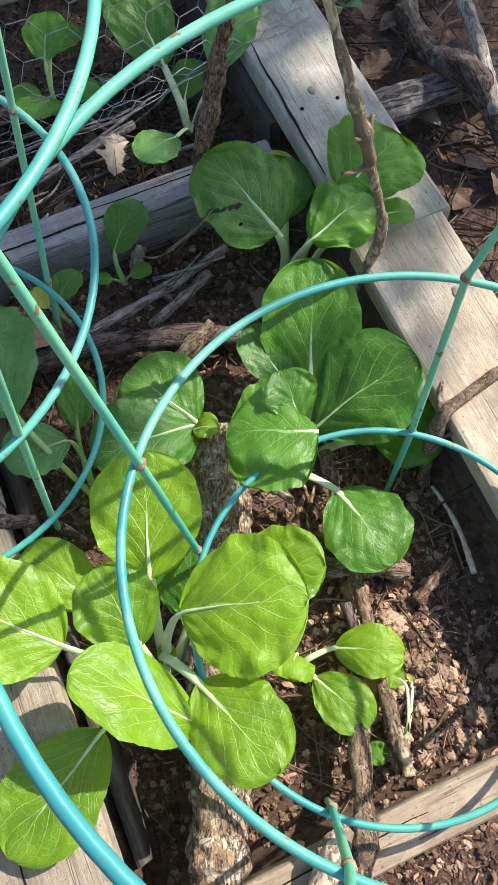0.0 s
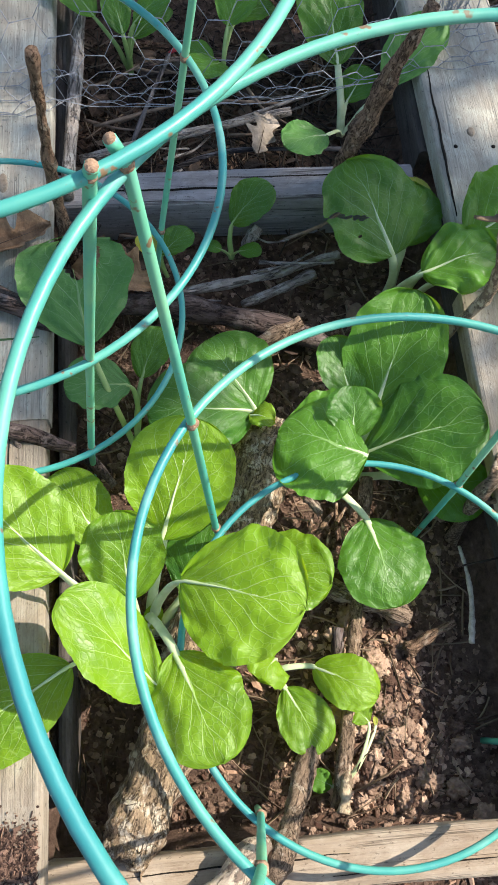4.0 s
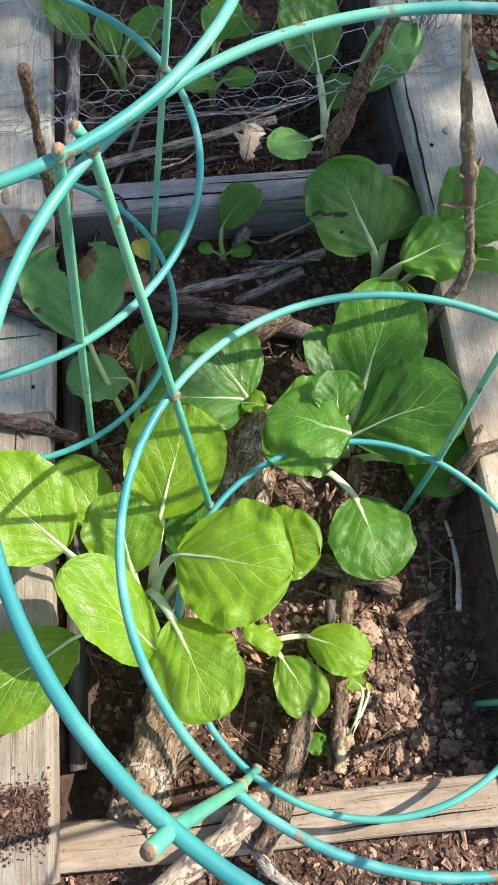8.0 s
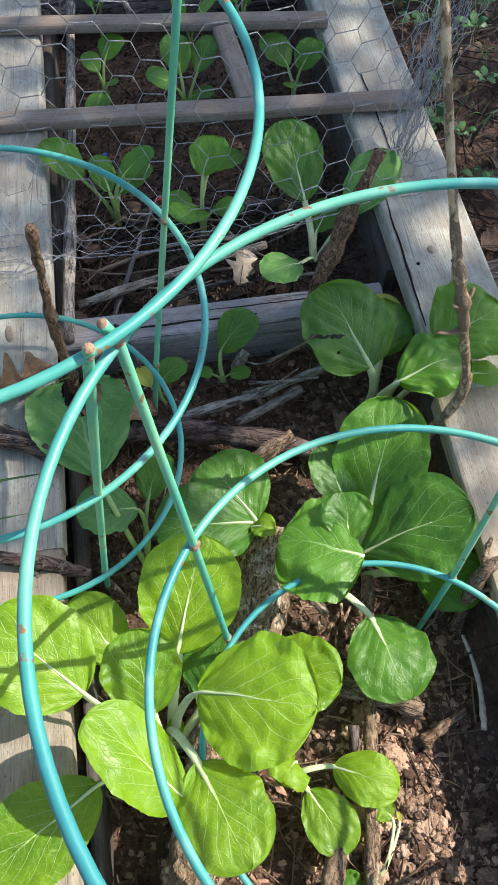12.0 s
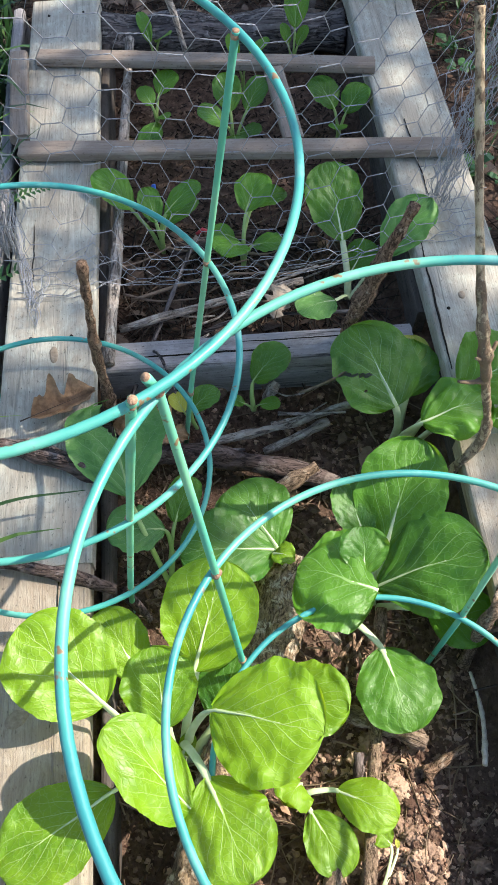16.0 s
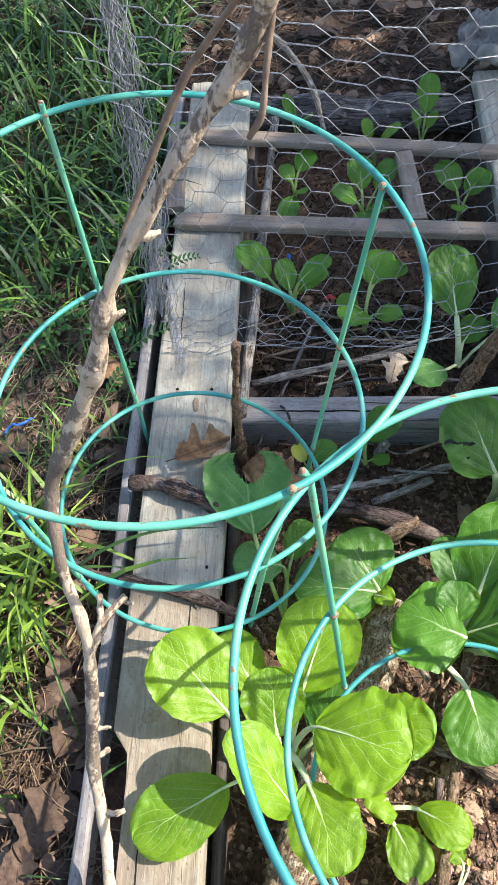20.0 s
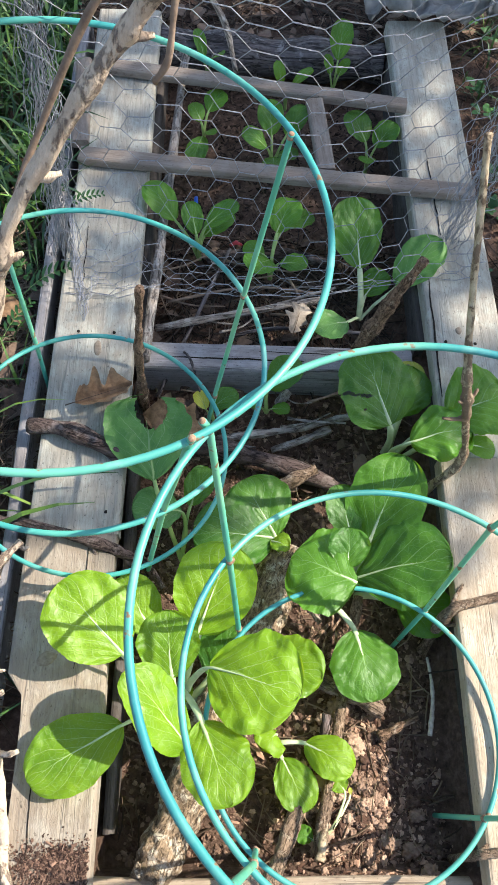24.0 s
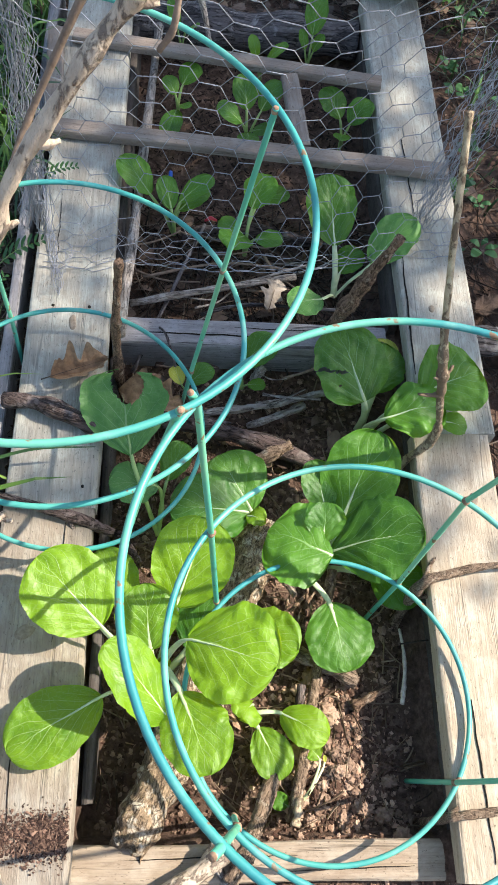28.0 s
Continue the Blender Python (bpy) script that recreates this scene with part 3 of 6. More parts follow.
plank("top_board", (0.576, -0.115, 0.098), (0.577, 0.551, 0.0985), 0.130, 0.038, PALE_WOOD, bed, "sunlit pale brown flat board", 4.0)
plank("edge_board", (-0.173, -0.14, 0.060), (-0.167, 1.66, 0.092), 0.022, 0.13, BAR_WOOD, bed, "grey board on edge", 5.0, wear=0.003)
plank("edge_board", (0.009, -0.010, 0.024), (0.008, 0.72, 0.036), 0.016, 0.08, OLD_WOOD, bed, "old board on edge, shade put into its dark colour", 6.0, wear=0.003)
plank("edge_board", (0.006, 0.80, 0.058), (0.006, 1.58, 0.058), 0.018, 0.11, OLD_WOOD, bed, "old board on edge, shade put into its dark colour", 6.5, wear=0.003)
plank("edge_board", (0.530, -0.05, 0.060), (0.530, 0.72, 0.060), 0.018, 0.11, OLD_WOOD, bed, "dark board on edge", 7.0, wear=0.003)
plank("edge_board", (0.519, 0.80, 0.061), (0.519, 1.58, 0.061), 0.016, 0.11, OLD_WOOD, bed, "dark board on edge", 7.5, wear=0.003)
plank("cross_board", (0.0, 0.763, 0.062), (0.498, 0.757, 0.062), 0.055, 0.085, BAR_WOOD, bed, "grey crossbar between the long boards", 8.0)
plank("end_board", (-0.01, -0.083, 0.052), (0.506, -0.083, 0.048), 0.050, 0.075, END_WOOD, bed, "sunlit worn board across the end", 9.0, wear=0.004)

DARK_GAP = plain_material("dark_split", (0.012, 0.010, 0.008), (0.03, 0.025, 0.02), 90, 0.95, 0.4, 0.1)
KNOT = plain_material("brown_knot_wood", (0.17, 0.13, 0.092), (0.33, 0.27, 0.20), 160, 0.85, 0.5, 0.2)


def crack(a, b, z, width, seed):
    """A long wandering split in a board's top, as a dark sliver let into it."""
    a, b = Vector((*a, z)), Vector((*b, z))
    d = (b - a).normalized()
    w = Vector((-d.y, d.x, 0))
    n = 24
    bm = bmesh.new()
    rows = []
    for i in range(n + 1):
        t = i / n
        c = a.lerp(b, t) + w * (0.0022 * noise.noise(Vector((t * 6, seed, 0))) + 0.0008 * noise.noise(Vector((t * 25, seed, 2))))
        h = width / 2 * math.sin(math.pi * min(0.98, max(0.02, t))) ** 0.6 * (1 + 0.5 * noise.noise(Vector((t * 9, seed, 5))))
        rows.append([bm.verts.new(c + w * h - Vector((0, 0, 0.004))), bm.verts.new(c + w * h), bm.verts.new(c - w * h), bm.verts.new(c - w * h - Vector((0, 0, 0.004)))])
    for p, q in zip(rows, rows[1:]):
        for k in range(3):
            bm.faces.new((p[k], q[k], q[k + 1], p[k + 1]))
    part("crack", bm, DARK_GAP, bed, "dark crack")


crack((0.531, 0.93), (0.529, 0.66), 0.1016, 0.0030, 1.0)
crack((0.560, 1.22), (0.566, 1.02), 0.1016, 0.0016, 2.0)
crack((0.552, 0.12), (0.556, -0.09), 0.1006, 0.0020, 4.0)
crack((-0.040, 0.40), (-0.046, 0.20), 0.1006, 0.0012, 6.0)
crack((-0.088, 0.10), (-0.082, -0.06), 0.1000, 0.0014, 7.0)
crack((-0.101, 1.02), (-0.098, 0.86), 0.1016, 0.0012, 8.0)
crack((0.06, -0.078), (0.30, -0.075), 0.0530, 0.0018, 9.0)
crack((0.28, -0.094), (0.46, -0.090), 0.0515, 0.0016, 10.0)
crack((0.06, 0.756), (0.30, 0.752), 0.0638, 0.0018, 11.0)
crack((0.22, 0.770), (0.47, 0.766), 0.0638, 0.0014, 12.0)


def knot(x, y, z, rx, ry, turn):
    bm = bmesh.new()
    n = 18
    c, s = math.cos(radians(turn)), math.sin(radians(turn))
    hub = bm.verts.new((x, y, z + 0.0006))
    rings = []
    for k, (f, h) in enumerate(((0.55, 0.0010), (0.85, 0.0002), (1.0, -0.0015))):
        ring = []
        for i in range(n):
            a = 2 * math.pi * i / n
            w = f * (1 + 0.18 * noise.noise(Vector((math.cos(a) * 1.5, math.sin(a) * 1.5, x * 40))))
            px, py = rx * w * math.cos(a), ry * w * math.sin(a)
            ring.append(bm.verts.new((x + px * c - py * s, y + px * s + py * c, z + h)))
        rings.append(ring)
    for i in range(n):
        j = (i + 1) % n
        bm.faces.new((hub, rings[0][i], rings[0][j]))
        for p, q in zip(rings, rings[1:]):
            bm.faces.new((p[i], q[i], q[j], p[j]))
    part("knot", bm, KNOT, bed, "brown knot")


knot(-0.060, 0.745, 0.1004, 0.007, 0.016, 4)
knot(-0.086, 0.214, 0.0992, 0.016, 0.011, 25)
knot(0.574, 0.80, 0.1004, 0.006, 0.008, 0)
knot(0.600, 0.43, 0.0996, 0.007, 0.012, 0)
for x, y in ((-0.096, 0.779), (-0.034, 0.778), (0.548, 0.775), (0.600, 0.772), (-0.10, 1.61), (-0.03, 1.615), (0.60, 0.56), (-0.02, 0.44)):
    bm = bmesh.new()
    tube(bm, [Vector((x, y, 0.096)), Vector((x, y, 0.1008)), Vector((x + 0.0003, y, 0.1014))], lambda t: 0.0034 * (1.0 - 0.25 * t), 10, 0.12)
    part("nail", bm, DARK_GAP, bed, "dark rusted nail head")

lattice = thing("lath_frame", 0.2, 1.28, 0.10, "old brown lath frame lying across the far boards", "wooden frame")
plank("long_lath", (-0.135, 1.19, 0.124), (0.64, 1.115, 0.126), 0.036, 0.022, LATH_WOOD, lattice, "", 12.0)
plank("long_lath", (-0.115, 1.455, 0.124), (0.53, 1.36, 0.124), 0.032, 0.022, LATH_WOOD, lattice, "", 13.0)
plank("cross_lath", (-0.135, 1.22, 0.122), (-0.15, 1.47, 0.122), 0.034, 0.020, LATH_WOOD, lattice, "", 14.0)
plank("cross_lath", (0.352, 1.165, 0.120), (0.335, 1.37, 0.120), 0.036, 0.020, LATH_WOOD, lattice, "", 15.0)

# ---- logs, branches and sticks ----
def ground_stick(points, r0, r1, material, label, name="stick", **kw):
    points = [(x, y, z - 0.014) if 0.0 < x < 0.51 and z < 0.07 and y > -0.05 else (x, y, z) for x, y, z in points]
    return stick(name, points, r0, r1, material, label, name if name != "stick" else "stick", **kw)


ground_stick([(0.070, -0.068, 0.058), (0.080, -0.046, 0.056), (0.098, -0.006, 0.052), (0.135, 0.075, 0.040), (0.185, 0.20, 0.028), (0.262, 0.41, 0.022)], 0.0225, 0.043, LOG_BARK, "thick log with flaking bark and white lichen, half sunk in soil", "log", rough=0.26, sides=64, per=36, seed=3.0, fine=0.14, ragged=0.014)
ground_stick([(0.0, 1.615, 0.045), (0.17, 1.612, 0.046), (0.34, 1.606, 0.044), (0.508, 1.60, 0.045)], 0.046, 0.044, OLD_LOG, "old grey timber lying across the far end", "timber", rough=0.12, sides=40, per=20, seed=40.0, fine=0.06)
ground_stick([(0.208, -0.108, 0.064), (0.232, -0.066, 0.062), (0.254, -0.018, 0.046), (0.276, 0.030, 0.030), (0.290, 0.072, 0.020)], 0.0120, 0.0105, STICK_BARK, "thick brown barky stick over the end board", rough=0.3, sides=16, per=16, fine=0.16, seed=4.0)
ground_stick([(0.300, -0.035, 0.020), (0.321, 0.059, 0.026), (0.345, 0.174, 0.028), (0.380, 0.337, 0.026)], 0.0090, 0.0072, STICK_BARK, "long brown stick lying along the bed", rough=0.28, sides=14, per=18, fine=0.14, seed=4.5)
ground_stick([(0.303, -0.040, 0.040), (0.307, -0.022, 0.036), (0.312, 0.0, 0.026)], 0.0070, 0.0055, TAN_STICK, "pale tan root clump of the wilted seedling", "root", rough=0.5, sides=14, per=10, fine=0.25, seed=5.5)
ground_stick([(0.313, 0.112, 0.018), (0.317, 0.135, 0.030), (0.321, 0.155, 0.034)], 0.0085, 0.0065, DARK_BARK, "short dark stick stub in the soil", rough=0.3, seed=5.0)
ground_stick([(0.310, 0.208, 0.016), (0.36, 0.185, 0.020), (0.408, 0.160, 0.020)], 0.0105, 0.0125, LATH_BARK, "split grey-brown piece of branch in the soil", rough=0.45, sides=18, per=16, fine=0.2, seed=6.0)
ground_stick([(0.02, 0.335, 0.012), (0.085, 0.30, 0.010), (0.12, 0.285, 0.006)], 0.009, 0.006, DARK_BARK, "thin dark stick half under leaves", rough=0.3, seed=7.0)
ground_stick([(0.03, 0.606, 0.03), (0.14, 0.602, 0.026), (0.25, 0.575, 0.022), (0.37, 0.530, 0.016)], 0.017, 0.013, DARK_BARK, "dark thick branch lying across the bed", "branch", rough=0.22, sides=14, stubs=((0.5, 0.02, 1.2), (0.8, 0.025, 1.6)), seed=8.0)
ground_stick([(0.225, 0.515, 0.015), (0.27, 0.53, 0.04), (0.318, 0.55, 0.055)], 0.014, 0.009, STICK_BARK, "broken stump of a forked branch", "branch", rough=0.3, seed=9.0)
ground_stick([(0.15, 0.622, 0.022), (0.24, 0.635, 0.024), (0.30, 0.645, 0.028), (0.385, 0.668, 0.03)], 0.007, 0.006, BLEACHED, "bleached grey split stick", rough=0.3, seed=10.0)
ground_stick([(0.245, 0.605, 0.014), (0.30, 0.625, 0.016), (0.35, 0.648, 0.016)], 0.006, 0.008, BLEACHED, "bleached grey split stick", rough=0.3, seed=11.0)
ground_stick([(0.482, 0.243, 0.022), (0.483, 0.21, 0.030), (0.481, 0.174, 0.034), (0.471, 0.125, 0.039)], 0.0019, 0.0036, WHITE_TWIG, "pale bent twig on dark soil", "twig", rough=0.3, sides=12, per=12, fine=0.15, seed=12.0)
ground_stick([(0.400, 0.125, 0.016), (0.43, 0.140, 0.026), (0.457, 0.151, 0.036)], 0.0090, 0.0030, RED_BARK, "brown splinter of bark standing in soil", "bark chip", rough=0.25, per=12, fine=0.12, seed=13.0)
ground_stick([(0.292, 0.322, 0.040), (0.303, 0.308, 0.044), (0.316, 0.292, 0.036)], 0.008, 0.006, LATH_BARK, "pale tan chip of bark beside the log", "bark chip", rough=0.6, per=12, fine=0.2, seed=13.5)
ground_stick([(0.255, 0.685, 0.015), (0.262, 0.70, 0.028), (0.275, 0.715, 0.035)], 0.009, 0.011, BLEACHED, "short grey wood stub beside a seedling", rough=0.4, seed=14.0)
ground_stick([(0.018, 0.74, 0.075), (0.035, 1.05, 0.07), (0.06, 1.55, 0.075)], 0.010, 0.009, BLEACHED, "long pale cane lying along the bed", "cane", rough=0.08, seed=15.0)
ground_stick([(0.04, 0.70, 0.03), (0.10, 0.86, 0.04), (0.165, 1.03, 0.05)], 0.0042, 0.0034, OLD_LOG, "thin dark grey stick lying over litter", rough=0.2, seed=16.0)
ground_stick([(0.03, 0.835, 0.05), (0.18, 0.87, 0.055), (0.34, 0.91, 0.05)], 0.007, 0.006, BLEACHED, "grey stick across the bed", rough=0.25, seed=17.0)
ground_stick([(0.10, 0.865, 0.035), (0.22, 0.885, 0.05), (0.37, 0.945, 0.045)], 0.0032, 0.0026, BLEACHED, "thin grey twig under the wire", "twig", rough=0.25, seed=17.3)
ground_stick([(0.05, 0.905, 0.04), (0.20, 0.94, 0.045), (0.33, 0.935, 0.04)], 0.0028, 0.0022, TWIG, "thin brown twig under the wire", "twig", rough=0.25, seed=17.6)
ground_stick([(0.16, 0.83, 0.03), (0.25, 0.845, 0.045), (0.43, 0.835, 0.05)], 0.0036, 0.0028, OLD_LOG, "thin grey twig beside the crossbar", "twig", rough=0.25, seed=17.8)
ground_stick([(0.075, 0.79, 0.05), (0.10, 0.74, 0.075), (0.125, 0.675, 0.03)], 0.0026, 0.002, OLD_LOG, "thin dark twig leaning over the crossbar", "twig", rough=0.25, seed=17.9)
ground_stick([(0.12, 1.03, 0.02), (0.26, 1.04, 0.03), (0.38, 1.02, 0.02)], 0.012, 0.010, DARK_BARK, "dark stick under the wire", rough=0.25, seed=18.0)
ground_stick([(-0.155, 0.585, 0.112), (-0.095, 0.575, 0.118), (-0.03, 0.548, 0.114), (0.02, 0.53, 0.095)], 0.013, 0.015, DARK_BARK, "dark rough branch end resting on the board", "branch", rough=0.35, seed=19.0)
ground_stick([(-0.30, 0.50, 0.05), (-0.20, 0.43, 0.09), (-0.12, 0.41, 0.112), (-0.04, 0.39, 0.108), (0.03, 0.37, 0.085)], 0.0098, 0.0072, DARK_BARK, "dark gnarled branch across the board", "branch", rough=0.35, stubs=((0.8, 0.02, 0.5), (0.9, 0.02, 2.0)), seed=20.0)
ground_stick([(0.03, 0.395, 0.02), (0.045, 0.37, 0.06), (0.07, 0.34, 0.05)], 0.009, 0.005, DARK_BARK, "dark forked twig beside the board", rough=0.35, stubs=((0.5, 0.02, 1.0),), seed=21.0)
ground_stick([(0.480, 0.258, 0.002), (0.491, 0.278, 0.055), (0.503, 0.291, 0.104), (0.545, 0.303, 0.110), (0.60, 0.314, 0.113), (0.68, 0.318, 0.112)], 0.0085, 0.0055, STICK_BARK, "brown root-like branch climbing over the board", "branch", rough=0.25, stubs=((0.45, 0.03, 2.6), (0.3, 0.02, 0.6)), seed=22.0)
ground_stick([(0.488, -0.036, 0.02), (0.498, -0.033, 0.088), (0.515, -0.031, 0.107), (0.54, -0.029, 0.1065), (0.61, -0.022, 0.106), (0.68, -0.02, 0.106)], 0.0062, 0.0058, STICK_BARK, "brown stick lying on the sunny board", rough=0.25, stubs=((0.3, 0.02, 2.2),), seed=23.0)
ground_stick([(0.648, 0.770, 0.048), (0.76, 0.765, 0.052), (0.90, 0.760, 0.046), (1.06, 0.75, 0.040)], 0.026, 0.022, OLD_LOG, "grey split timber lying on the soil beside the bed", "timber", rough=0.16, sides=24, per=14, fine=0.10, seed=24.6)
ground_stick([(0.855, 1.02, 0.035), (0.80, 0.93, 0.04), (0.775, 0.83, 0.06), (0.785, 0.72, 0.10), (0.80, 0.62, 0.055), (0.84, 0.50, 0.035)], 0.015, 0.018, DARK_BARK, "thick dark gnarled branch on the ground", "branch", rough=0.45, sides=20, per=14, fine=0.18, stubs=((0.35, 0.03, 0.5), (0.6, 0.03, 2.4)), seed=24.0)
ground_stick([(0.85, 0.87, 0.09), (0.815, 0.77, 0.11), (0.785, 0.66, 0.095)], 0.010, 0.011, BLEACHED, "bluish grey weathered stick", rough=0.15, seed=25.0)
ground_stick([(0.05, -0.175, 0.045), (0.112, -0.128, 0.068), (0.139, -0.109, 0.073), (0.172, -0.090, 0.074), (0.198, -0.067, 0.071), (0.217, -0.056, 0.064)], 0.0155, 0.0085, PALE_BARK, "pale bleached branch over the end board", "branch", rough=0.22, sides=18, per=14, fine=0.12, stubs=((0.75, 0.006, 3.6), (0.88, 0.010, 1.0)), seed=26.0)
ground_stick([(0.188, -0.080, 0.060), (0.205, -0.112, 0.042), (0.222, -0.135, 0.024), (0.250, -0.150, 0.016)], 0.0070, 0.0045, BLEACHED, "grey forked root beside the end board", "root", rough=0.3, sides=12, per=12, fine=0.12, stubs=((0.5, 0.02, 1.0),), seed=26.5)
ground_stick([(0.488, 0.500, 0.01), (0.503, 0.509, 0.075), (0.520, 0.506, 0.135), (0.520, 0.504, 0.20), (0.501, 0.506, 0.28), (0.481, 0.508, 0.36), (0.462, 0.548, 0.46), (0.433, 0.636, 0.675)], 0.0074, 0.0048, TAN_STICK, "tall upright brown stick stuck in the bed", "stick", rough=0.3, sides=16, per=16, fine=0.14, stubs=((0.62, 0.028, 3.0), (0.69, 0.014, 0.2), (0.70, 0.010, 3.4), (0.30, 0.004, 1.0), (0.75, 0.003, 2.0)), seed=27.0)
ground_stick([(0.395, 0.765, 0.0), (0.388, 0.75, 0.10), (0.405, 0.745, 0.18), (0.425, 0.742, 0.27), (0.449, 0.738, 0.354)], 0.0118, 0.0070, RED_BARK, "thick upright brown branch stub with peeling bark", "branch", rough=0.42, sides=26, per=22, fine=0.20, stubs=((0.7, 0.008, 0.5), (0.46, 0.002, 2.0), (0.49, 0.002, 5.0), (0.52, 0.001, 3.5)), seed=28.0)
ground_stick([(0.02, 0.672, 0.0), (0.022, 0.665, 0.12), (0.030, 0.645, 0.26), (0.045, 0.631, 0.41)], 0.0088, 0.0052, RED_BARK, "upright brown stick beside the board", "stick", rough=0.4, sides=18, per=18, fine=0.16, seed=29.0)
tall = ground_stick([(-0.110, -0.03, 0.098), (-0.119, 0.06, 0.15), (-0.129, 0.13, 0.215), (-0.104, 0.167, 0.34), (-0.084, 0.205, 0.468), (-0.089, 0.244, 0.565), (-0.082, 0.283, 0.645), (-0.044, 0.292, 0.722), (-0.004, 0.297, 0.808), (0.022, 0.303, 0.88), (0.079, 0.322, 0.965), (0.117, 0.328, 1.016), (0.140, 0.318, 1.068), (0.160, 0.310, 1.120)], 0.0080, 0.0045, TALL_BARK, "tall pale leaning branch with peeling bark and stubs", "branch", rough=0.28, sides=16, per=14, fine=0.10, stubs=((0.60, 0.006, 3.6), (0.665, 0.008, 0.9), (0.67, 0.006, 3.2), (0.73, 0.008, 0.9), (0.82, 0.008, 0.9), (0.9, 0.008, 2.8), (0.50, 0.003, 1.5), (0.55, 0.003, 4.2), (0.62, 0.003, 5.5), (0.77, 0.003, 2.2), (0.86, 0.003, 4.8)), seed=30.0)
ground_stick([(-0.114, -0.024, 0.104), (-0.102, -0.062, 0.1075), (-0.080, -0.104, 0.106)], 0.0070, 0.0055, PALE_BARK, "pale foot of a branch lying on the board end", "branch", rough=0.3, sides=14, per=12, seed=30.5)
for points, r0, r1 in (([(-0.086, 0.200, 0.440), (-0.072, 0.223, 0.458), (-0.062, 0.236, 0.464), (-0.048, 0.249, 0.470)], 0.0068, 0.0034), ([(-0.072, 0.222, 0.457), (-0.0735, 0.235, 0.468), (-0.073, 0.247, 0.480)], 0.0042, 0.0030),
                       ([(-0.052, 0.246, 0.468), (-0.046, 0.243, 0.466), (-0.040, 0.243, 0.467)], 0.0030, 0.0020),
                       ([(-0.120, 0.079, 0.163), (-0.105, 0.078, 0.168), (-0.092, 0.081, 0.172)], 0.0052, 0.0028), ([(-0.127, 0.133, 0.215), (-0.117, 0.140, 0.219), (-0.108, 0.145, 0.221)], 0.0045, 0.0032),
                       ([(-0.116, 0.154, 0.29), (-0.103, 0.154, 0.293), (-0.091, 0.155, 0.295)], 0.0036, 0.0020), ([(-0.104, 0.176, 0.355), (-0.088, 0.176, 0.36)], 0.0040, 0.0022)):
    spur = stick("stub", points, r0, r1, PALE_BARK, "", rough=0.3, parent=tall, seed=points[0][1] * 50, per=8)
    spur.matrix_basis = tall.matrix_basis.inverted() @ along(points[0], points[-1])
ground_stick([(0.020, 0.306, 0.875), (0.034, 0.330, 0.903), (0.050, 0.340, 0.933), (0.079, 0.351, 0.986), (0.104, 0.353, 1.019), (0.127, 0.349, 1.049), (0.155, 0.345, 1.085)], 0.0025, 0.0020, TWIG, "thin dark side branch beside the pale one", "twig", rough=0.2, seed=31.0)
ground_stick([(0.141, 0.320, 1.062), (0.136, 0.325, 1.045), (0.131, 0.320, 1.018), (0.127, 0.315, 0.993), (0.119, 0.316, 0.978)], 0.0016, 0.002, TWIG, "short brown hanging twig", "twig", rough=0.2, seed=32.0)
ground_stick([(-0.02, 1.55, 0.30), (0.06, 1.55, 0.28), (0.14, 1.52, 0.19), (0.172, 1.475, 0.09)], 0.008, 0.006, BLEACHED, "curved pale stem at the far end", "stem", rough=0.1, seed=33.0)


rnd = random.Random(43)
for k in range(9):
    x, y, a, span = rnd.uniform(0.300, 0.345), rnd.uniform(0.225, 0.300), rnd.gauss(1.0, 0.35), rnd.uniform(0.018, 0.045)
    z = 0.020 + 0.012 * rnd.random()
    ground_stick([(x - span / 2 * math.cos(a), y - span / 2 * math.sin(a), z), (x, y, z + 0.003), (x + span / 2 * math.cos(a), y + span / 2 * math.sin(a), z + rnd.uniform(-0.004, 0.008))], rnd.uniform(0.0022, 0.0042), rnd.uniform(0.0012, 0.0026), RED_BARK, "reddish brown splinter of bark beside the log", "bark chip", rough=0.4, per=6, sides=9, seed=70.0 + k)
rnd = random.Random(41)
for k in range(22):
    x, y = rnd.uniform(0.06, 0.40), rnd.uniform(0.80, 1.02) if k < 15 else rnd.uniform(0.60, 0.72)
    a, span = rnd.gauss(0.25, 0.5), rnd.uniform(0.05, 0.14)
    z = 0.028 + 0.018 * rnd.random()
    ends = [(min(max(x + d * span * math.cos(a + 0.3 * d), 0.02), 0.49), y + d * span * math.sin(a + 0.3 * d) * 0.7, z + 0.012 * rnd.gauss(0, 1) * abs(d)) for d in (-0.5, 0.0, 0.5)]
    ground_stick(ends, rnd.uniform(0.0014, 0.0030), rnd.uniform(0.0010, 0.0020), rnd.choice((BLEACHED, OLD_LOG, TWIG)), "thin dry grey-brown twig lying on the mulch", "twig", rough=0.25, per=5, sides=7, seed=50.0 + k)


# ---- tomato cages ----
def ring_point(c, r, ax, ay, t):
    x, y = r * math.cos(t), r * math.sin(t)
    return Vector((c[0] + x, c[1] + y, c[2] + ax * x + ay * y))


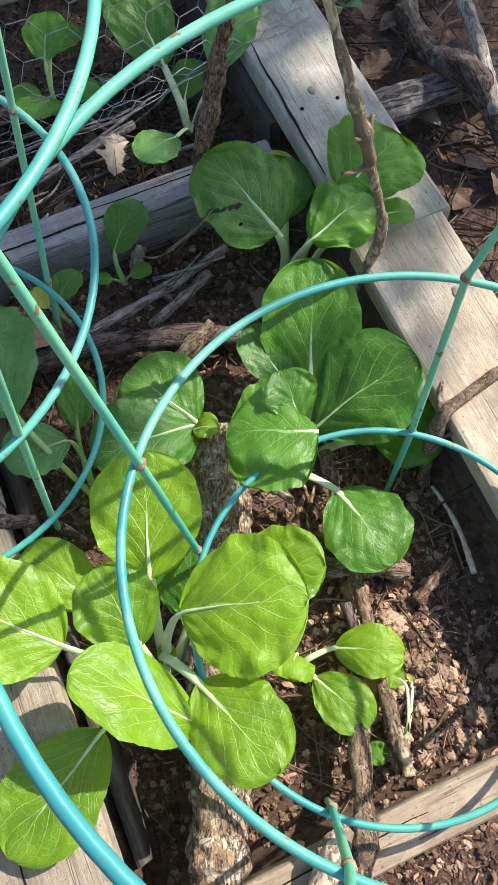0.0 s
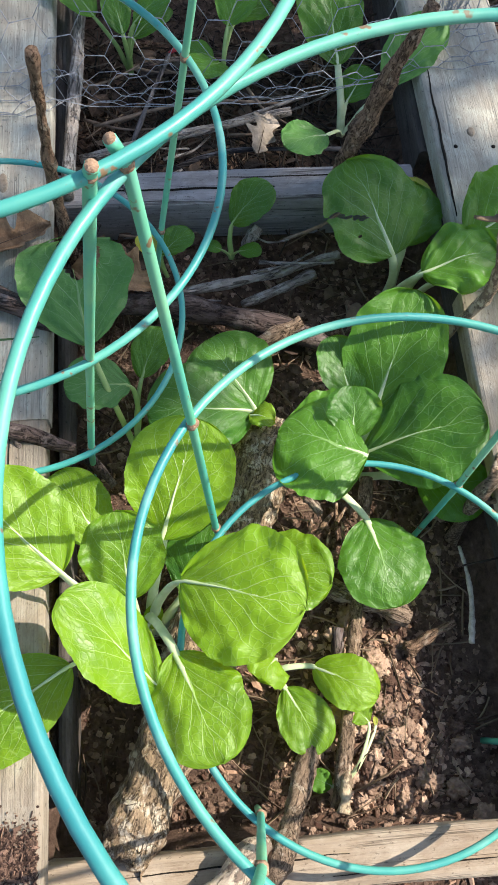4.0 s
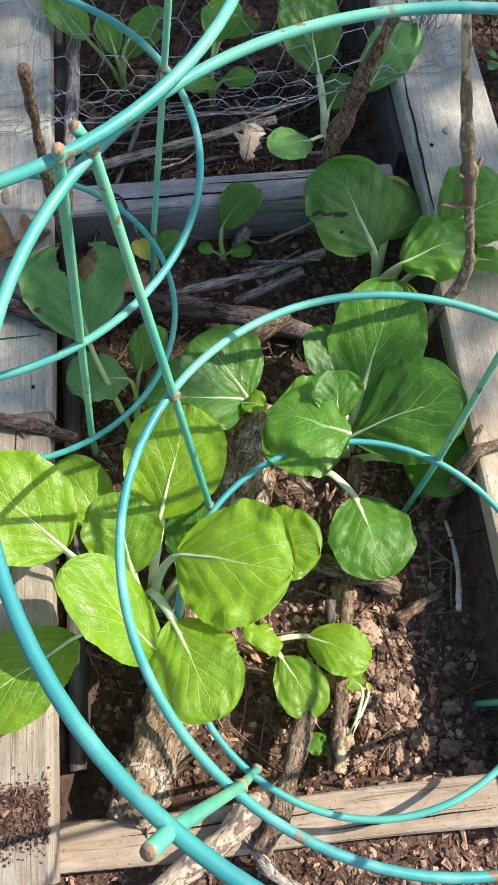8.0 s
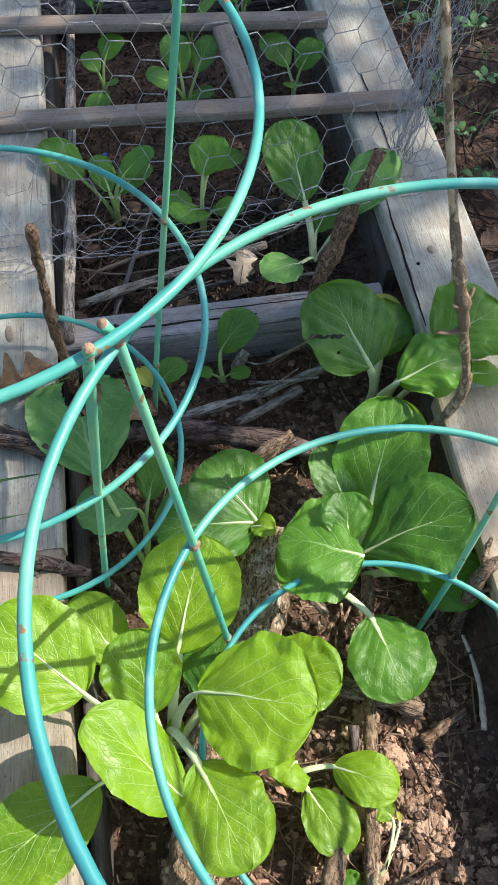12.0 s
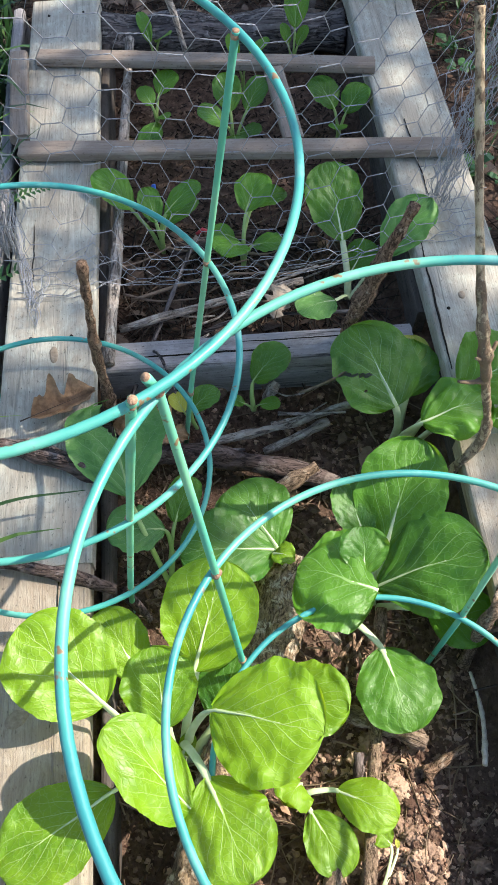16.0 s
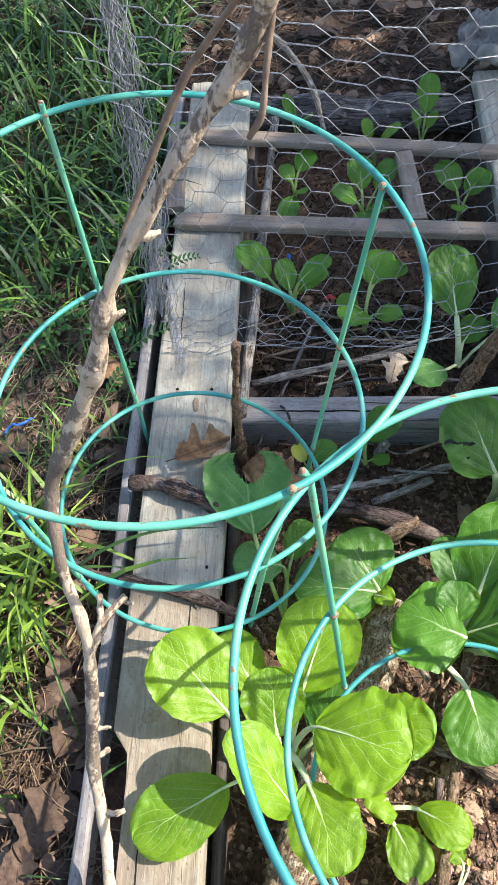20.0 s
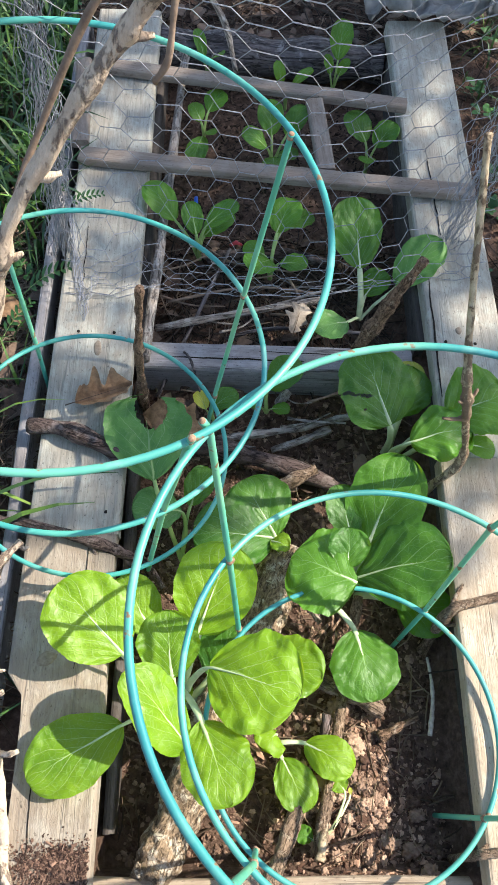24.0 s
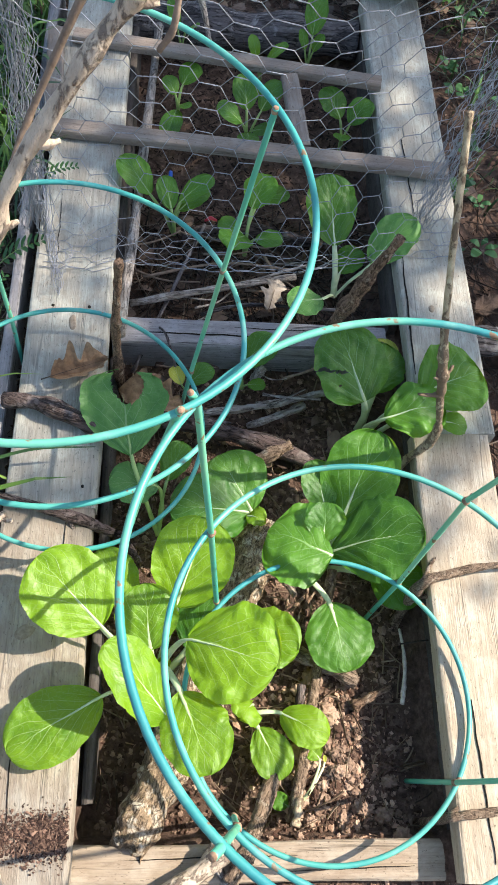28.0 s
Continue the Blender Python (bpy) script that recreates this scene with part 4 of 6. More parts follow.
def cage(label, rings, legs):
    (cx, cy, _), *_ = rings[-1]
    ob = thing("tomato_cage", cx, cy, 0.0, label, "plant cage", "tomato cages")
    for c, r, ax, ay in rings:
        bm = bmesh.new()
        tube(bm, [ring_point(c, r, ax, ay, 2 * math.pi * k / 96) for k in range(96)], 0.0037, 10, closed=True)
        part("ring", bm, CAGE, ob)
    for points in legs:
        bm = bmesh.new()
        pts3 = [Vector(p) for p in points]
        line = []
        for a, b in zip(pts3, pts3[1:]):
            line += [a.lerp(b, k / 6) for k in range(6)]
        line.append(pts3[-1])
        tube(bm, line, 0.0037, 10)
        leg = part("leg", bm, CAGE_LEG, ob)
        for n, p in enumerate(pts3[1:-1]):
            bm = bmesh.new()
            bmesh.ops.create_icosphere(bm, subdivisions=2, radius=0.0044 if n == 0 else 0.0054)
            for v in bm.verts:
                v.co *= 1 + 0.3 * noise.noise(v.co * 200 + p * 50)
                v.co += p
            part("weld", bm, RUST, leg, "rusty weld")
        bm = bmesh.new()
        top = pts3[0]
        up = (pts3[0] - pts3[1]).normalized()
        tube(bm, [top - up * 0.002, top + up * 0.001], 0.0034, 10, 0.1)
        part("cut_end", bm, RUST, leg, "rusty cut end")
    return ob


cage("teal coated wire tomato cage standing half over the board",
     [((-0.007, 0.500, 0.683), 0.269, -0.081, 0.039), ((-0.029, 0.529, 0.398), 0.240, -0.054, 0.029), ((-0.040, 0.526, 0.149), 0.204, -0.098, 0.039)],
     [[(-0.149, 0.729, 0.718), (-0.149, 0.728, 0.703), (-0.154, 0.724, 0.410), (-0.147, 0.704, 0.166), (-0.150, 0.700, 0.0)],
      [(0.2245, 0.629, 0.6725), (0.224, 0.629, 0.669), (0.183, 0.637, 0.390), (0.144, 0.633, 0.135), (0.125, 0.640, -0.02)],
      [(0.133, 0.266, 0.672), (0.131, 0.269, 0.663), (0.091, 0.324, 0.386), (0.056, 0.352, 0.133), (0.038, 0.375, -0.02)],
      [(-0.206, 0.312, 0.706), (-0.204, 0.317, 0.692), (-0.201, 0.376, 0.403), (-0.198, 0.395, 0.159), (-0.196, 0.42, 0.0)]])
cage("teal coated wire tomato cage round the leafy plants",
     [((0.347, 0.125, 0.646), 0.259, 0.007, -0.008), ((0.360, 0.121, 0.374), 0.240, -0.12, -0.053), ((0.343, 0.113, 0.120), 0.201, -0.058, 0.052)],
     [[(0.141, 0.285, 0.668), (0.147, 0.287, 0.648), (0.169, 0.259, 0.392), (0.186, 0.250, 0.136), (0.202, 0.247, -0.03)],
      [(0.548, 0.300, 0.668), (0.540, 0.302, 0.650), (0.484, 0.314, 0.368), (0.456, 0.283, 0.122), (0.434, 0.266, -0.03)],
      [(0.162, -0.070, 0.662), (0.169, -0.064, 0.646), (0.196, -0.047, 0.398), (0.210, -0.029, 0.120), (0.213, -0.028, -0.03)],
      [(0.575, 0.005, 0.665), (0.565, -0.010, 0.648), (0.560, -0.002, 0.350), (0.512, 0.010, 0.106), (0.477, 0.021, -0.02)]])

# ---- chicken wire ----
SHEET = smooth_line([(0, 1.0, 0.035), (0, 0.93, 0.045), (0, 0.872, 0.085), (0, 0.875, 0.135), (0, 0.915, 0.21), (0, 0.94, 0.30), (0, 0.905, 0.42), (0, 0.845, 0.55), (0, 0.775, 0.67), (0, 0.705, 0.77), (0, 0.66, 0.85), (0, 0.65, 0.93)], 12)


def on_sheet(s, r):
    """A point of the curled wire sheet: s across in metres, r 0..1 up along it."""
    k = min(max(r, 0), 0.9999) * (len(SHEET) - 1)
    i = int(k)
    p = SHEET[i].lerp(SHEET[i + 1], k - i)
    q = Vector((s * 5, r * 4, 3.0))
    low = (1 - r) ** 2
    bow = 0.10 * (((s - 0.25) / 0.4) ** 2) * (1 - low)
    board = min(1.0, max(0.0, (0.03 - s) / 0.06))
    at = Vector((s + 0.02 * noise.noise(q), p.y - 0.045 * board * low + bow + 0.05 * low * (s - 0.2) + 0.025 * noise.noise(q + Vector((9, 0, 0))), p.z + 0.02 * noise.noise(q + Vector((0, 9, 0))) + 0.015 * low))
    if s < 0.012 or s > 0.50:
        at.z = max(at.z, 0.1035)
    return at


def build_wire():
    ob = thing("chicken_wire", 0.2, 0.86, 0.08, "galvanised hexagonal chicken wire curling up over the far plants", "wire netting")
    total = sum((b - a).length for a, b in zip(SHEET, SHEET[1:]))
    cell = 0.084
    rows = int(total / (cell * 0.31))
    cols = int(0.77 / cell)
    bm = bmesh.new()

    def strand(a, b, r, twist=0):
        a, b = Vector(a), Vector(b)
        line = [a, a.lerp(b, 0.5), b] if not twist else [a.lerp(b, k / 6) for k in range(7)]
        if not twist:
            tube(bm, line, r, 4)
            return
        d = (b - a).normalized()
        s = d.cross(Vector((0.2, 0.1, 1))).normalized()
        w = d.cross(s)
        for h in (0, math.pi):
            tube(bm, [p + (s * math.cos(h + k * 1.6) + w * math.sin(h + k * 1.6)) * r * 1.0 for k, p in enumerate(line)], r * 0.9, 4)

    def node(i, j, end):
        shift = 0.5 * (j % 2)
        jit = 0.004 * noise.noise(Vector((i * 3.1, j * 2.7, end)))
        return on_sheet(-0.10 + (i + shift) * cell + (0.165 if end else -0.165) * cell + jit, (j + 0.0) / rows)

    for j in range(rows + 1):
        for i in range(cols):
            a, b = node(i, j, 0), node(i, j, 1)
            strand(a, b, 0.00056, 1)
            if j < rows:
                k = i if j % 2 == 0 else i + 1
                if k - 1 >= 0:
                    strand(a, node(k - 1, j + 1, 1), 0.00056)
                if k < cols:
                    strand(b, node(k, j + 1, 0), 0.00056)
    part("wire_mesh", bm, GALV, ob)
    bm = bmesh.new()
    rnd = random.Random(5)
    for k in range(44):
        dx, dy = rnd.gauss(0, 0.009), rnd.gauss(0, 0.009)
        pts3 = []
        for t in range(46):
            u = t / 45
            w = 1 + 0.5 * math.sin(3 * u + 1)
            pts3.append(Vector((-0.140 + 0.045 * u - 0.02 * u ** 4 + dx * w + rnd.uniform(-0.007, 0.007), 0.95 + 0.12 * u - 0.09 * u * u + dy * w + rnd.uniform(-0.007, 0.007), 0.108 + 0.86 * u)))
        tube(bm, pts3, 0.0007, 4)
    part("folded_edge", bm, GALV, ob, "crumpled bundle of grey wire")
    bm = bmesh.new()
    for k in range(40):
        dx, dy = rnd.gauss(0, 0.022), rnd.gauss(0, 0.03)
        pts3 = []
        for t in range(40):
            u = t / 39
            pts3.append(Vector((0.575 + 0.17 * u * (0.7 + 0.3 * u) + dx * (0.5 + 1.2 * u) + rnd.uniform(-0.007, 0.007), 1.00 + 0.17 * u + dy * (0.5 + u) + rnd.uniform(-0.007, 0.007), 0.112 + 0.45 * u)))
        tube(bm, pts3, 0.0006, 4)
    part("folded_edge", bm, GALV, ob, "crumpled bundle of grey wire")
    for k in range(12):
        sway = [rnd.gauss(0, 0.005) for _ in range(6)]
        pts3 = [Vector((-0.140 + sway[0], 1.06, 0.135)), Vector((-0.128 + sway[1], 0.99, 0.112)), Vector((-0.112 + sway[2], 0.92, 0.106)), Vector((-0.098 + sway[3], 0.865 + sway[4], 0.105)), Vector((-0.094 + sway[5], 0.845 + sway[4] * 2, 0.104))]
        if k % 4 == 0:
            pts3 += [Vector((-0.083 + sway[1], 0.85, 0.108)), Vector((-0.076 + sway[2], 0.885, 0.112)), Vector((-0.080, 0.91 + sway[3], 0.106))]
        elif k % 4 < 3:
            pts3 += [Vector((-0.090 + sway[1], 0.825, 0.106)), Vector((-0.087, 0.805 + sway[2], 0.103))]
        bm = bmesh.new()
        tube(bm, smooth_line(pts3, 7), 0.0005, 5)
        part("loose_end", bm, GALV, ob, "loose bent wire end")


build_wire()


# ---- leafy plants ----
def plant(label, x, y, group="leafy greens in the bed", name="leafy_plant"):
    return thing(name, x, y, ground_height(x, y) - 0.004, label, "plant", group)


p = plant("large sunlit bok choy with broad bright green leaves", 0.100, 0.165)
r = (0.100, 0.165, -0.02)
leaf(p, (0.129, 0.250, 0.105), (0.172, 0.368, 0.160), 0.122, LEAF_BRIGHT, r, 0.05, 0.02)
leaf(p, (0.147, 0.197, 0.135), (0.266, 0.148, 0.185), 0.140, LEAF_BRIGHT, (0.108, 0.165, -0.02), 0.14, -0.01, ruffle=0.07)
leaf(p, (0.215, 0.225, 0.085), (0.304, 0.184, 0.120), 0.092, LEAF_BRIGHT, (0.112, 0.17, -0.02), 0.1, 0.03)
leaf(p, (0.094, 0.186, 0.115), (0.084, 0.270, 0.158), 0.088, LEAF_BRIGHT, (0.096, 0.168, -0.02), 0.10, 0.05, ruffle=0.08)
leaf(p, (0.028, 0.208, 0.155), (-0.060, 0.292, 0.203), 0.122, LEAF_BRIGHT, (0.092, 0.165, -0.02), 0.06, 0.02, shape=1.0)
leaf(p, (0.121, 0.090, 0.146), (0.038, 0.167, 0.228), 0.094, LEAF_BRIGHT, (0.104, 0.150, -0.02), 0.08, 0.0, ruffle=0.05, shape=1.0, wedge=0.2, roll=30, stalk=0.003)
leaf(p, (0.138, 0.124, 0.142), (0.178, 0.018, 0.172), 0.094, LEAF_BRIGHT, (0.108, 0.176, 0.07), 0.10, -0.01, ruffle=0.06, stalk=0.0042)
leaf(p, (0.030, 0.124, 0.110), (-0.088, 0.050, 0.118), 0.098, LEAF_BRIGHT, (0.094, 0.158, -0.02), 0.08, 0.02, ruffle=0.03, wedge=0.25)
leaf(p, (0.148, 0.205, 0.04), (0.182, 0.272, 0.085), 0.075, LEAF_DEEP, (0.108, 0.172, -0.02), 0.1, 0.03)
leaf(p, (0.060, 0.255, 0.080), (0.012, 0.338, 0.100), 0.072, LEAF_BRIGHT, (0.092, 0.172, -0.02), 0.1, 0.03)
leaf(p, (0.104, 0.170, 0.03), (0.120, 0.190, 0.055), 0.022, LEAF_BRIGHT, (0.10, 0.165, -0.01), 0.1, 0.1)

p = plant("bok choy with glossy deep green spoon leaves", 0.375, 0.355)
r = (0.375, 0.355, -0.02)
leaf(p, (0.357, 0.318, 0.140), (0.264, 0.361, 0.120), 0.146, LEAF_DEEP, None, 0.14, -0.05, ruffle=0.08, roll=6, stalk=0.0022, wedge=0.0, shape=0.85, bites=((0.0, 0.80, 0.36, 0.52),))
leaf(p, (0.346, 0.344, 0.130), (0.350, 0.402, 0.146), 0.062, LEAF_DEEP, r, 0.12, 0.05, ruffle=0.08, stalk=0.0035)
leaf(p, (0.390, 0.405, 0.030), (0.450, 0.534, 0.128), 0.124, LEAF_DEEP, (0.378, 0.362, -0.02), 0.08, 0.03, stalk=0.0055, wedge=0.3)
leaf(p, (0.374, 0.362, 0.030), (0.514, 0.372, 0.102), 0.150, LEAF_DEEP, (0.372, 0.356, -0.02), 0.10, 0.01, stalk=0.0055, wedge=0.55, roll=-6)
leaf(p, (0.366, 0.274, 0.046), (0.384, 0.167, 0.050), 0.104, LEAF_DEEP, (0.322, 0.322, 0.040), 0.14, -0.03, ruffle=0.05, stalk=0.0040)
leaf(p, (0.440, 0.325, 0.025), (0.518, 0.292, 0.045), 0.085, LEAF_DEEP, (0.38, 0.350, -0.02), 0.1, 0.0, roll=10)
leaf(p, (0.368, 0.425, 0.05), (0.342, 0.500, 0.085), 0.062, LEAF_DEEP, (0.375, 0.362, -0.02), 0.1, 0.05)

p = plant("leafy green with an insect-holed leaf by the stub", 0.447, 0.615)
r = (0.447, 0.615, -0.02)
leaf(p, (0.436, 0.606, 0.095), (0.383, 0.720, 0.145), 0.132, LEAF_DEEP, r, 0.12, -0.02, ruffle=0.05, wedge=0.0, shape=0.88, bites=((0.56, -0.80, 0.022, 0.12), (0.53, -0.68, 0.030, 0.07), (0.49, -0.56, 0.013, 0.10), (0.46, -0.42, 0.020, 0.08), (0.43, -0.30, 0.024, 0.09), (0.41, -0.22, 0.012, 0.07), (0.29, -0.5, 0.016, 0.05)))
leaf(p, (0.462, 0.640, 0.07), (0.490, 0.735, 0.078), 0.090, LEAF_DEEP, (0.450, 0.618, -0.02), 0.08, 0.02, roll=15, nick=0.4)
leaf(p, (0.478, 0.690, 0.05), (0.495, 0.755, 0.065), 0.055, LEAF_YELLOW, (0.455, 0.62, -0.02), 0.1, 0.03, nick=0.5, bites=((0.6, 0.3, 0.1, 0.3), (0.8, -0.3, 0.08, 0.25)))
leaf(p, (0.526, 0.606, 0.121), (0.628, 0.645, 0.138), 0.132, LEAF_DEEP, (0.458, 0.602, -0.02), 0.14, 0.06, ruffle=0.08)
leaf(p, (0.462, 0.560, 0.122), (0.560, 0.580, 0.133), 0.102, LEAF_DEEP, (0.452, 0.598, -0.02), 0.16, -0.03, ruffle=0.16)
leaf(p, (0.552, 0.560, 0.120), (0.600, 0.550, 0.115), 0.042, LEAF_DEEP, (0.46, 0.595, -0.02), 0.12, 0.02)

p = plant("shaded bok choy with two wide green leaves", 0.235, 0.405)
r = (0.235, 0.400, 0.0)
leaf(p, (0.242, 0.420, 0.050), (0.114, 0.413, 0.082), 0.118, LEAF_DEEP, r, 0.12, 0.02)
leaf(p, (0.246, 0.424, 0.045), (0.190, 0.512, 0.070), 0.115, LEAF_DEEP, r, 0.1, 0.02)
leaf(p, (0.240, 0.415, 0.05), (0.268, 0.398, 0.062), 0.034, LEAF_BRIGHT, r, 0.3, 0.15, ruffle=0.25)

p = plant("broccoli seedling with matt blue-green toothed leaves", 0.095, 0.400)
r = (0.095, 0.398, 0.0)
leaf(p, (0.052, 0.490, 0.112), (0.026, 0.642, 0.118), 0.142, LEAF_MATT, r, 0.08, 0.04, nick=0.10, shape=1.28, stalk_mat=STALK_GREEN, stalk=0.0032, bites=((1.0, 0.16, 0.46, 0.46), (0.68, 0.30, 0.17, 0.24), (0.80, 0.05, 0.14, 0.26), (1.0, 0.75, 0.13, 0.55), (1.0, -0.30, 0.07, 0.45)))
leaf(p, (0.095, 0.456, 0.070), (0.018, 0.450, 0.090), 0.075, LEAF_MATT, r, 0.1, 0.03, nick=0.4, stalk_mat=STALK_GREEN, stalk=0.0028)
leaf(p, (0.108, 0.470, 0.06), (0.135, 0.540, 0.06), 0.05, LEAF_DEEP, r, 0.1, 0.03, stalk_mat=STALK_GREEN, stalk=0.0026)

p = plant("young green seedling with one upright leaf", 0.236, 0.685)
r = (0.236, 0.680, 0.0)
leaf(p, (0.238, 0.706, 0.045), (0.294, 0.735, 0.085), 0.062, LEAF_DEEP, r, 0.18, 0.02, stalk_mat=STALK_GREEN, stalk=0.003)
leaf(p, (0.245, 0.678, 0.02), (0.278, 0.676, 0.022), 0.026, LEAF_DEEP, r, 0.1, 0.0, stalk_mat=STALK_GREEN, stalk=0.002)
leaf(p, (0.222, 0.682, 0.02), (0.200, 0.690, 0.024), 0.022, LEAF_DEEP, r, 0.1, 0.0, stalk_mat=STALK_GREEN, stalk=0.002)

p = plant("small seedling leaf beside the cage leg", 0.145, 0.655)
leaf(p, (0.140, 0.665, 0.04), (0.182, 0.695, 0.05), 0.042, LEAF_DEEP, (0.145, 0.655, 0.0), 0.12, 0.03, stalk_mat=STALK_GREEN, stalk=0.0024)
leaf(p, (0.128, 0.665, 0.035), (0.112, 0.700, 0.04), 0.028, LEAF_YELLOW, (0.145, 0.655, 0.0), 0.12, 0.03, stalk_mat=STALK_GREEN, stalk=0.002)

p = plant("drooping yellow-green seedling with pale stalks", 0.245, 0.105)
r = (0.238, 0.112, 0.012)
leaf(p, (0.287, 0.114, 0.022), (0.354, 0.074, 0.032), 0.060, LEAF_BRIGHT, r, 0.22, -0.05, stalk=0.003)
leaf(p, (0.253, 0.093, 0.022), (0.287, 0.022, 0.022), 0.060, LEAF_BRIGHT, r, 0.14, 0.0, stalk=0.003)
leaf(p, (0.242, 0.122, 0.05), (0.222, 0.098, 0.075), 0.050, LEAF_BRIGHT, r, 0.3, -0.1, ruffle=0.3, stalk=0.003)

p = plant("wilted seedling with a yellow stalk and clod of roots", 0.318, 0.012)
r = (0.306, -0.018, -0.008)
leaf(p, (0.344, 0.050, 0.010), (0.325, 0.070, 0.012), 0.028, LEAF_BRIGHT, r, 0.2, 0.1, ruffle=0.3, stalk=0.0017)
leaf(p, (0.296, -0.012, 0.0), (0.272, 0.0, 0.0), 0.026, LEAF_DEEP, r, 0.2, 0.1, ruffle=0.3, stalk=0.002)
leaf(p, (0.352, 0.046, 0.004), (0.352, 0.056, 0.004), 0.006, LEAF_YELLOW, r, 0.2, 0.1, stalk=0.0016)

# ---- plants under the wire ----
p = plant("broad-leaved green plant under the wire", 0.418, 0.895)
r = (0.418, 0.893, 0.0)
leaf(p, (0.411, 0.955, 0.075), (0.394, 1.069, 0.145), 0.098, LEAF_DEEP, r, 0.06, 0.02)
leaf(p, (0.478, 0.915, 0.075), (0.556, 0.985, 0.130), 0.082, LEAF_MATT, r, 0.08, 0.05, ruffle=0.12, stalk=0.003)
leaf(p, (0.425, 0.920, 0.04), (0.462, 0.965, 0.06), 0.055, LEAF_DEEP, r, 0.1, 0.03, stalk=0.003)
leaf(p, (0.385, 0.850, 0.05), (0.320, 0.822, 0.060), 0.070, LEAF_MATT, r, 0.1, 0.02, stalk=0.003)

p = plant("green seedling with round leaves under wire", 0.245, 0.985)
r = (0.245, 0.985, 0.0)
leaf(p, (0.255, 1.035, 0.08), (0.285, 1.105, 0.10), 0.065, LEAF_DEEP, r, 0.1, 0.03, stalk_mat=STALK_GREEN, stalk=0.003)
leaf(p, (0.240, 0.985, 0.06), (0.205, 0.935, 0.085), 0.068, LEAF_DEEP, r, 0.1, 0.03, stalk_mat=STALK_GREEN, stalk=0.003)
leaf(p, (0.262, 0.985, 0.05), (0.315, 0.975, 0.06), 0.045, LEAF_DEEP, r, 0.1, 0.03, stalk_mat=STALK_GREEN, stalk=0.003)
leaf(p, (0.232, 1.005, 0.05), (0.190, 1.020, 0.055), 0.042, LEAF_DEEP, r, 0.1, 0.03, stalk_mat=STALK_GREEN, stalk=0.003)
leaf(p, (0.270, 1.07, 0.06), (0.330, 1.10, 0.06), 0.05, LEAF_DEEP, r, 0.1, 0.03, stalk_mat=STALK_GREEN, stalk=0.003)

p = plant("green seedling with oval leaves under wire", 0.105, 1.030)
r = (0.105, 1.030, 0.0)
leaf(p, (0.060, 1.050, 0.09), (0.002, 1.110, 0.125), 0.060, LEAF_DEEP, r, 0.1, 0.03, stalk_mat=STALK_GREEN, stalk=0.003)
leaf(p, (0.100, 1.025, 0.08), (0.085, 1.080, 0.11), 0.042, LEAF_DEEP, r, 0.1, 0.03, stalk_mat=STALK_GREEN, stalk=0.003)
leaf(p, (0.118, 1.035, 0.09), (0.180, 1.070, 0.12), 0.045, LEAF_DEEP, r, 0.1, 0.03, stalk_mat=STALK_GREEN, stalk=0.003)
leaf(p, (0.115, 1.04, 0.06), (0.17, 1.09, 0.07), 0.05, LEAF_DEEP, r, 0.1, 0.03, stalk_mat=STALK_GREEN, stalk=0.003)

FAR = "seedlings at the far end"
p = plant("small green seedling near the laths", 0.105, 1.345, FAR)
r = (0.105, 1.345, 0.0)
leaf(p, (0.115, 1.365, 0.08), (0.145, 1.405, 0.10), 0.050, LEAF_DEEP, r, 0.1, 0.03, stalk_mat=STALK_GREEN, stalk=0.0025)
leaf(p, (0.100, 1.345, 0.07), (0.080, 1.378, 0.09), 0.036, LEAF_DEEP, r, 0.1, 0.03, stalk_mat=STALK_GREEN, stalk=0.0025)
leaf(p, (0.112, 1.34, 0.05), (0.130, 1.32, 0.06), 0.028, LEAF_DEEP, r, 0.1, 0.03, stalk_mat=STALK_GREEN, stalk=0.0025)
leaf(p, (0.102, 1.335, 0.04), (0.085, 1.235, 0.05), 0.045, LEAF_DEEP, r, 0.1, 0.03, stalk_mat=STALK_GREEN, stalk=0.0025)
p = plant("bushy green seedling near the laths", 0.250, 1.275, FAR)
r = (0.250, 1.275, 0.0)
leaf(p, (0.238, 1.275, 0.07), (0.185, 1.285, 0.10), 0.055, LEAF_DEEP, r, 0.1, 0.03, stalk_mat=STALK_GREEN, stalk=0.0025)
leaf(p, (0.248, 1.30, 0.08), (0.240, 1.36, 0.12), 0.055, LEAF_DEEP, r, 0.1, 0.03, stalk_mat=STALK_GREEN, stalk=0.0025)
leaf(p, (0.278, 1.30, 0.08), (0.318, 1.355, 0.11), 0.050, LEAF_DEEP, r, 0.1, 0.03, stalk_mat=STALK_GREEN, stalk=0.0025)
leaf(p, (0.252, 1.268, 0.05), (0.252, 1.215, 0.06), 0.045, LEAF_DEEP, r, 0.1, 0.03, stalk_mat=STALK_GREEN, stalk=0.0025)
leaf(p, (0.262, 1.275, 0.05), (0.305, 1.265, 0.06), 0.04, LEAF_DEEP, r, 0.1, 0.03, stalk_mat=STALK_GREEN, stalk=0.0025)
p = plant("dark green seedling near the laths", 0.452, 1.275, FAR)
r = (0.452, 1.275, 0.0)
leaf(p, (0.445, 1.30, 0.07), (0.410, 1.355, 0.10), 0.060, LEAF_DEEP, r, 0.1, 0.03, stalk_mat=STALK_GREEN, stalk=0.0025)
leaf(p, (0.465, 1.285, 0.07), (0.505, 1.325, 0.10), 0.055, LEAF_DEEP, r, 0.1, 0.03, stalk_mat=STALK_GREEN, stalk=0.0025)
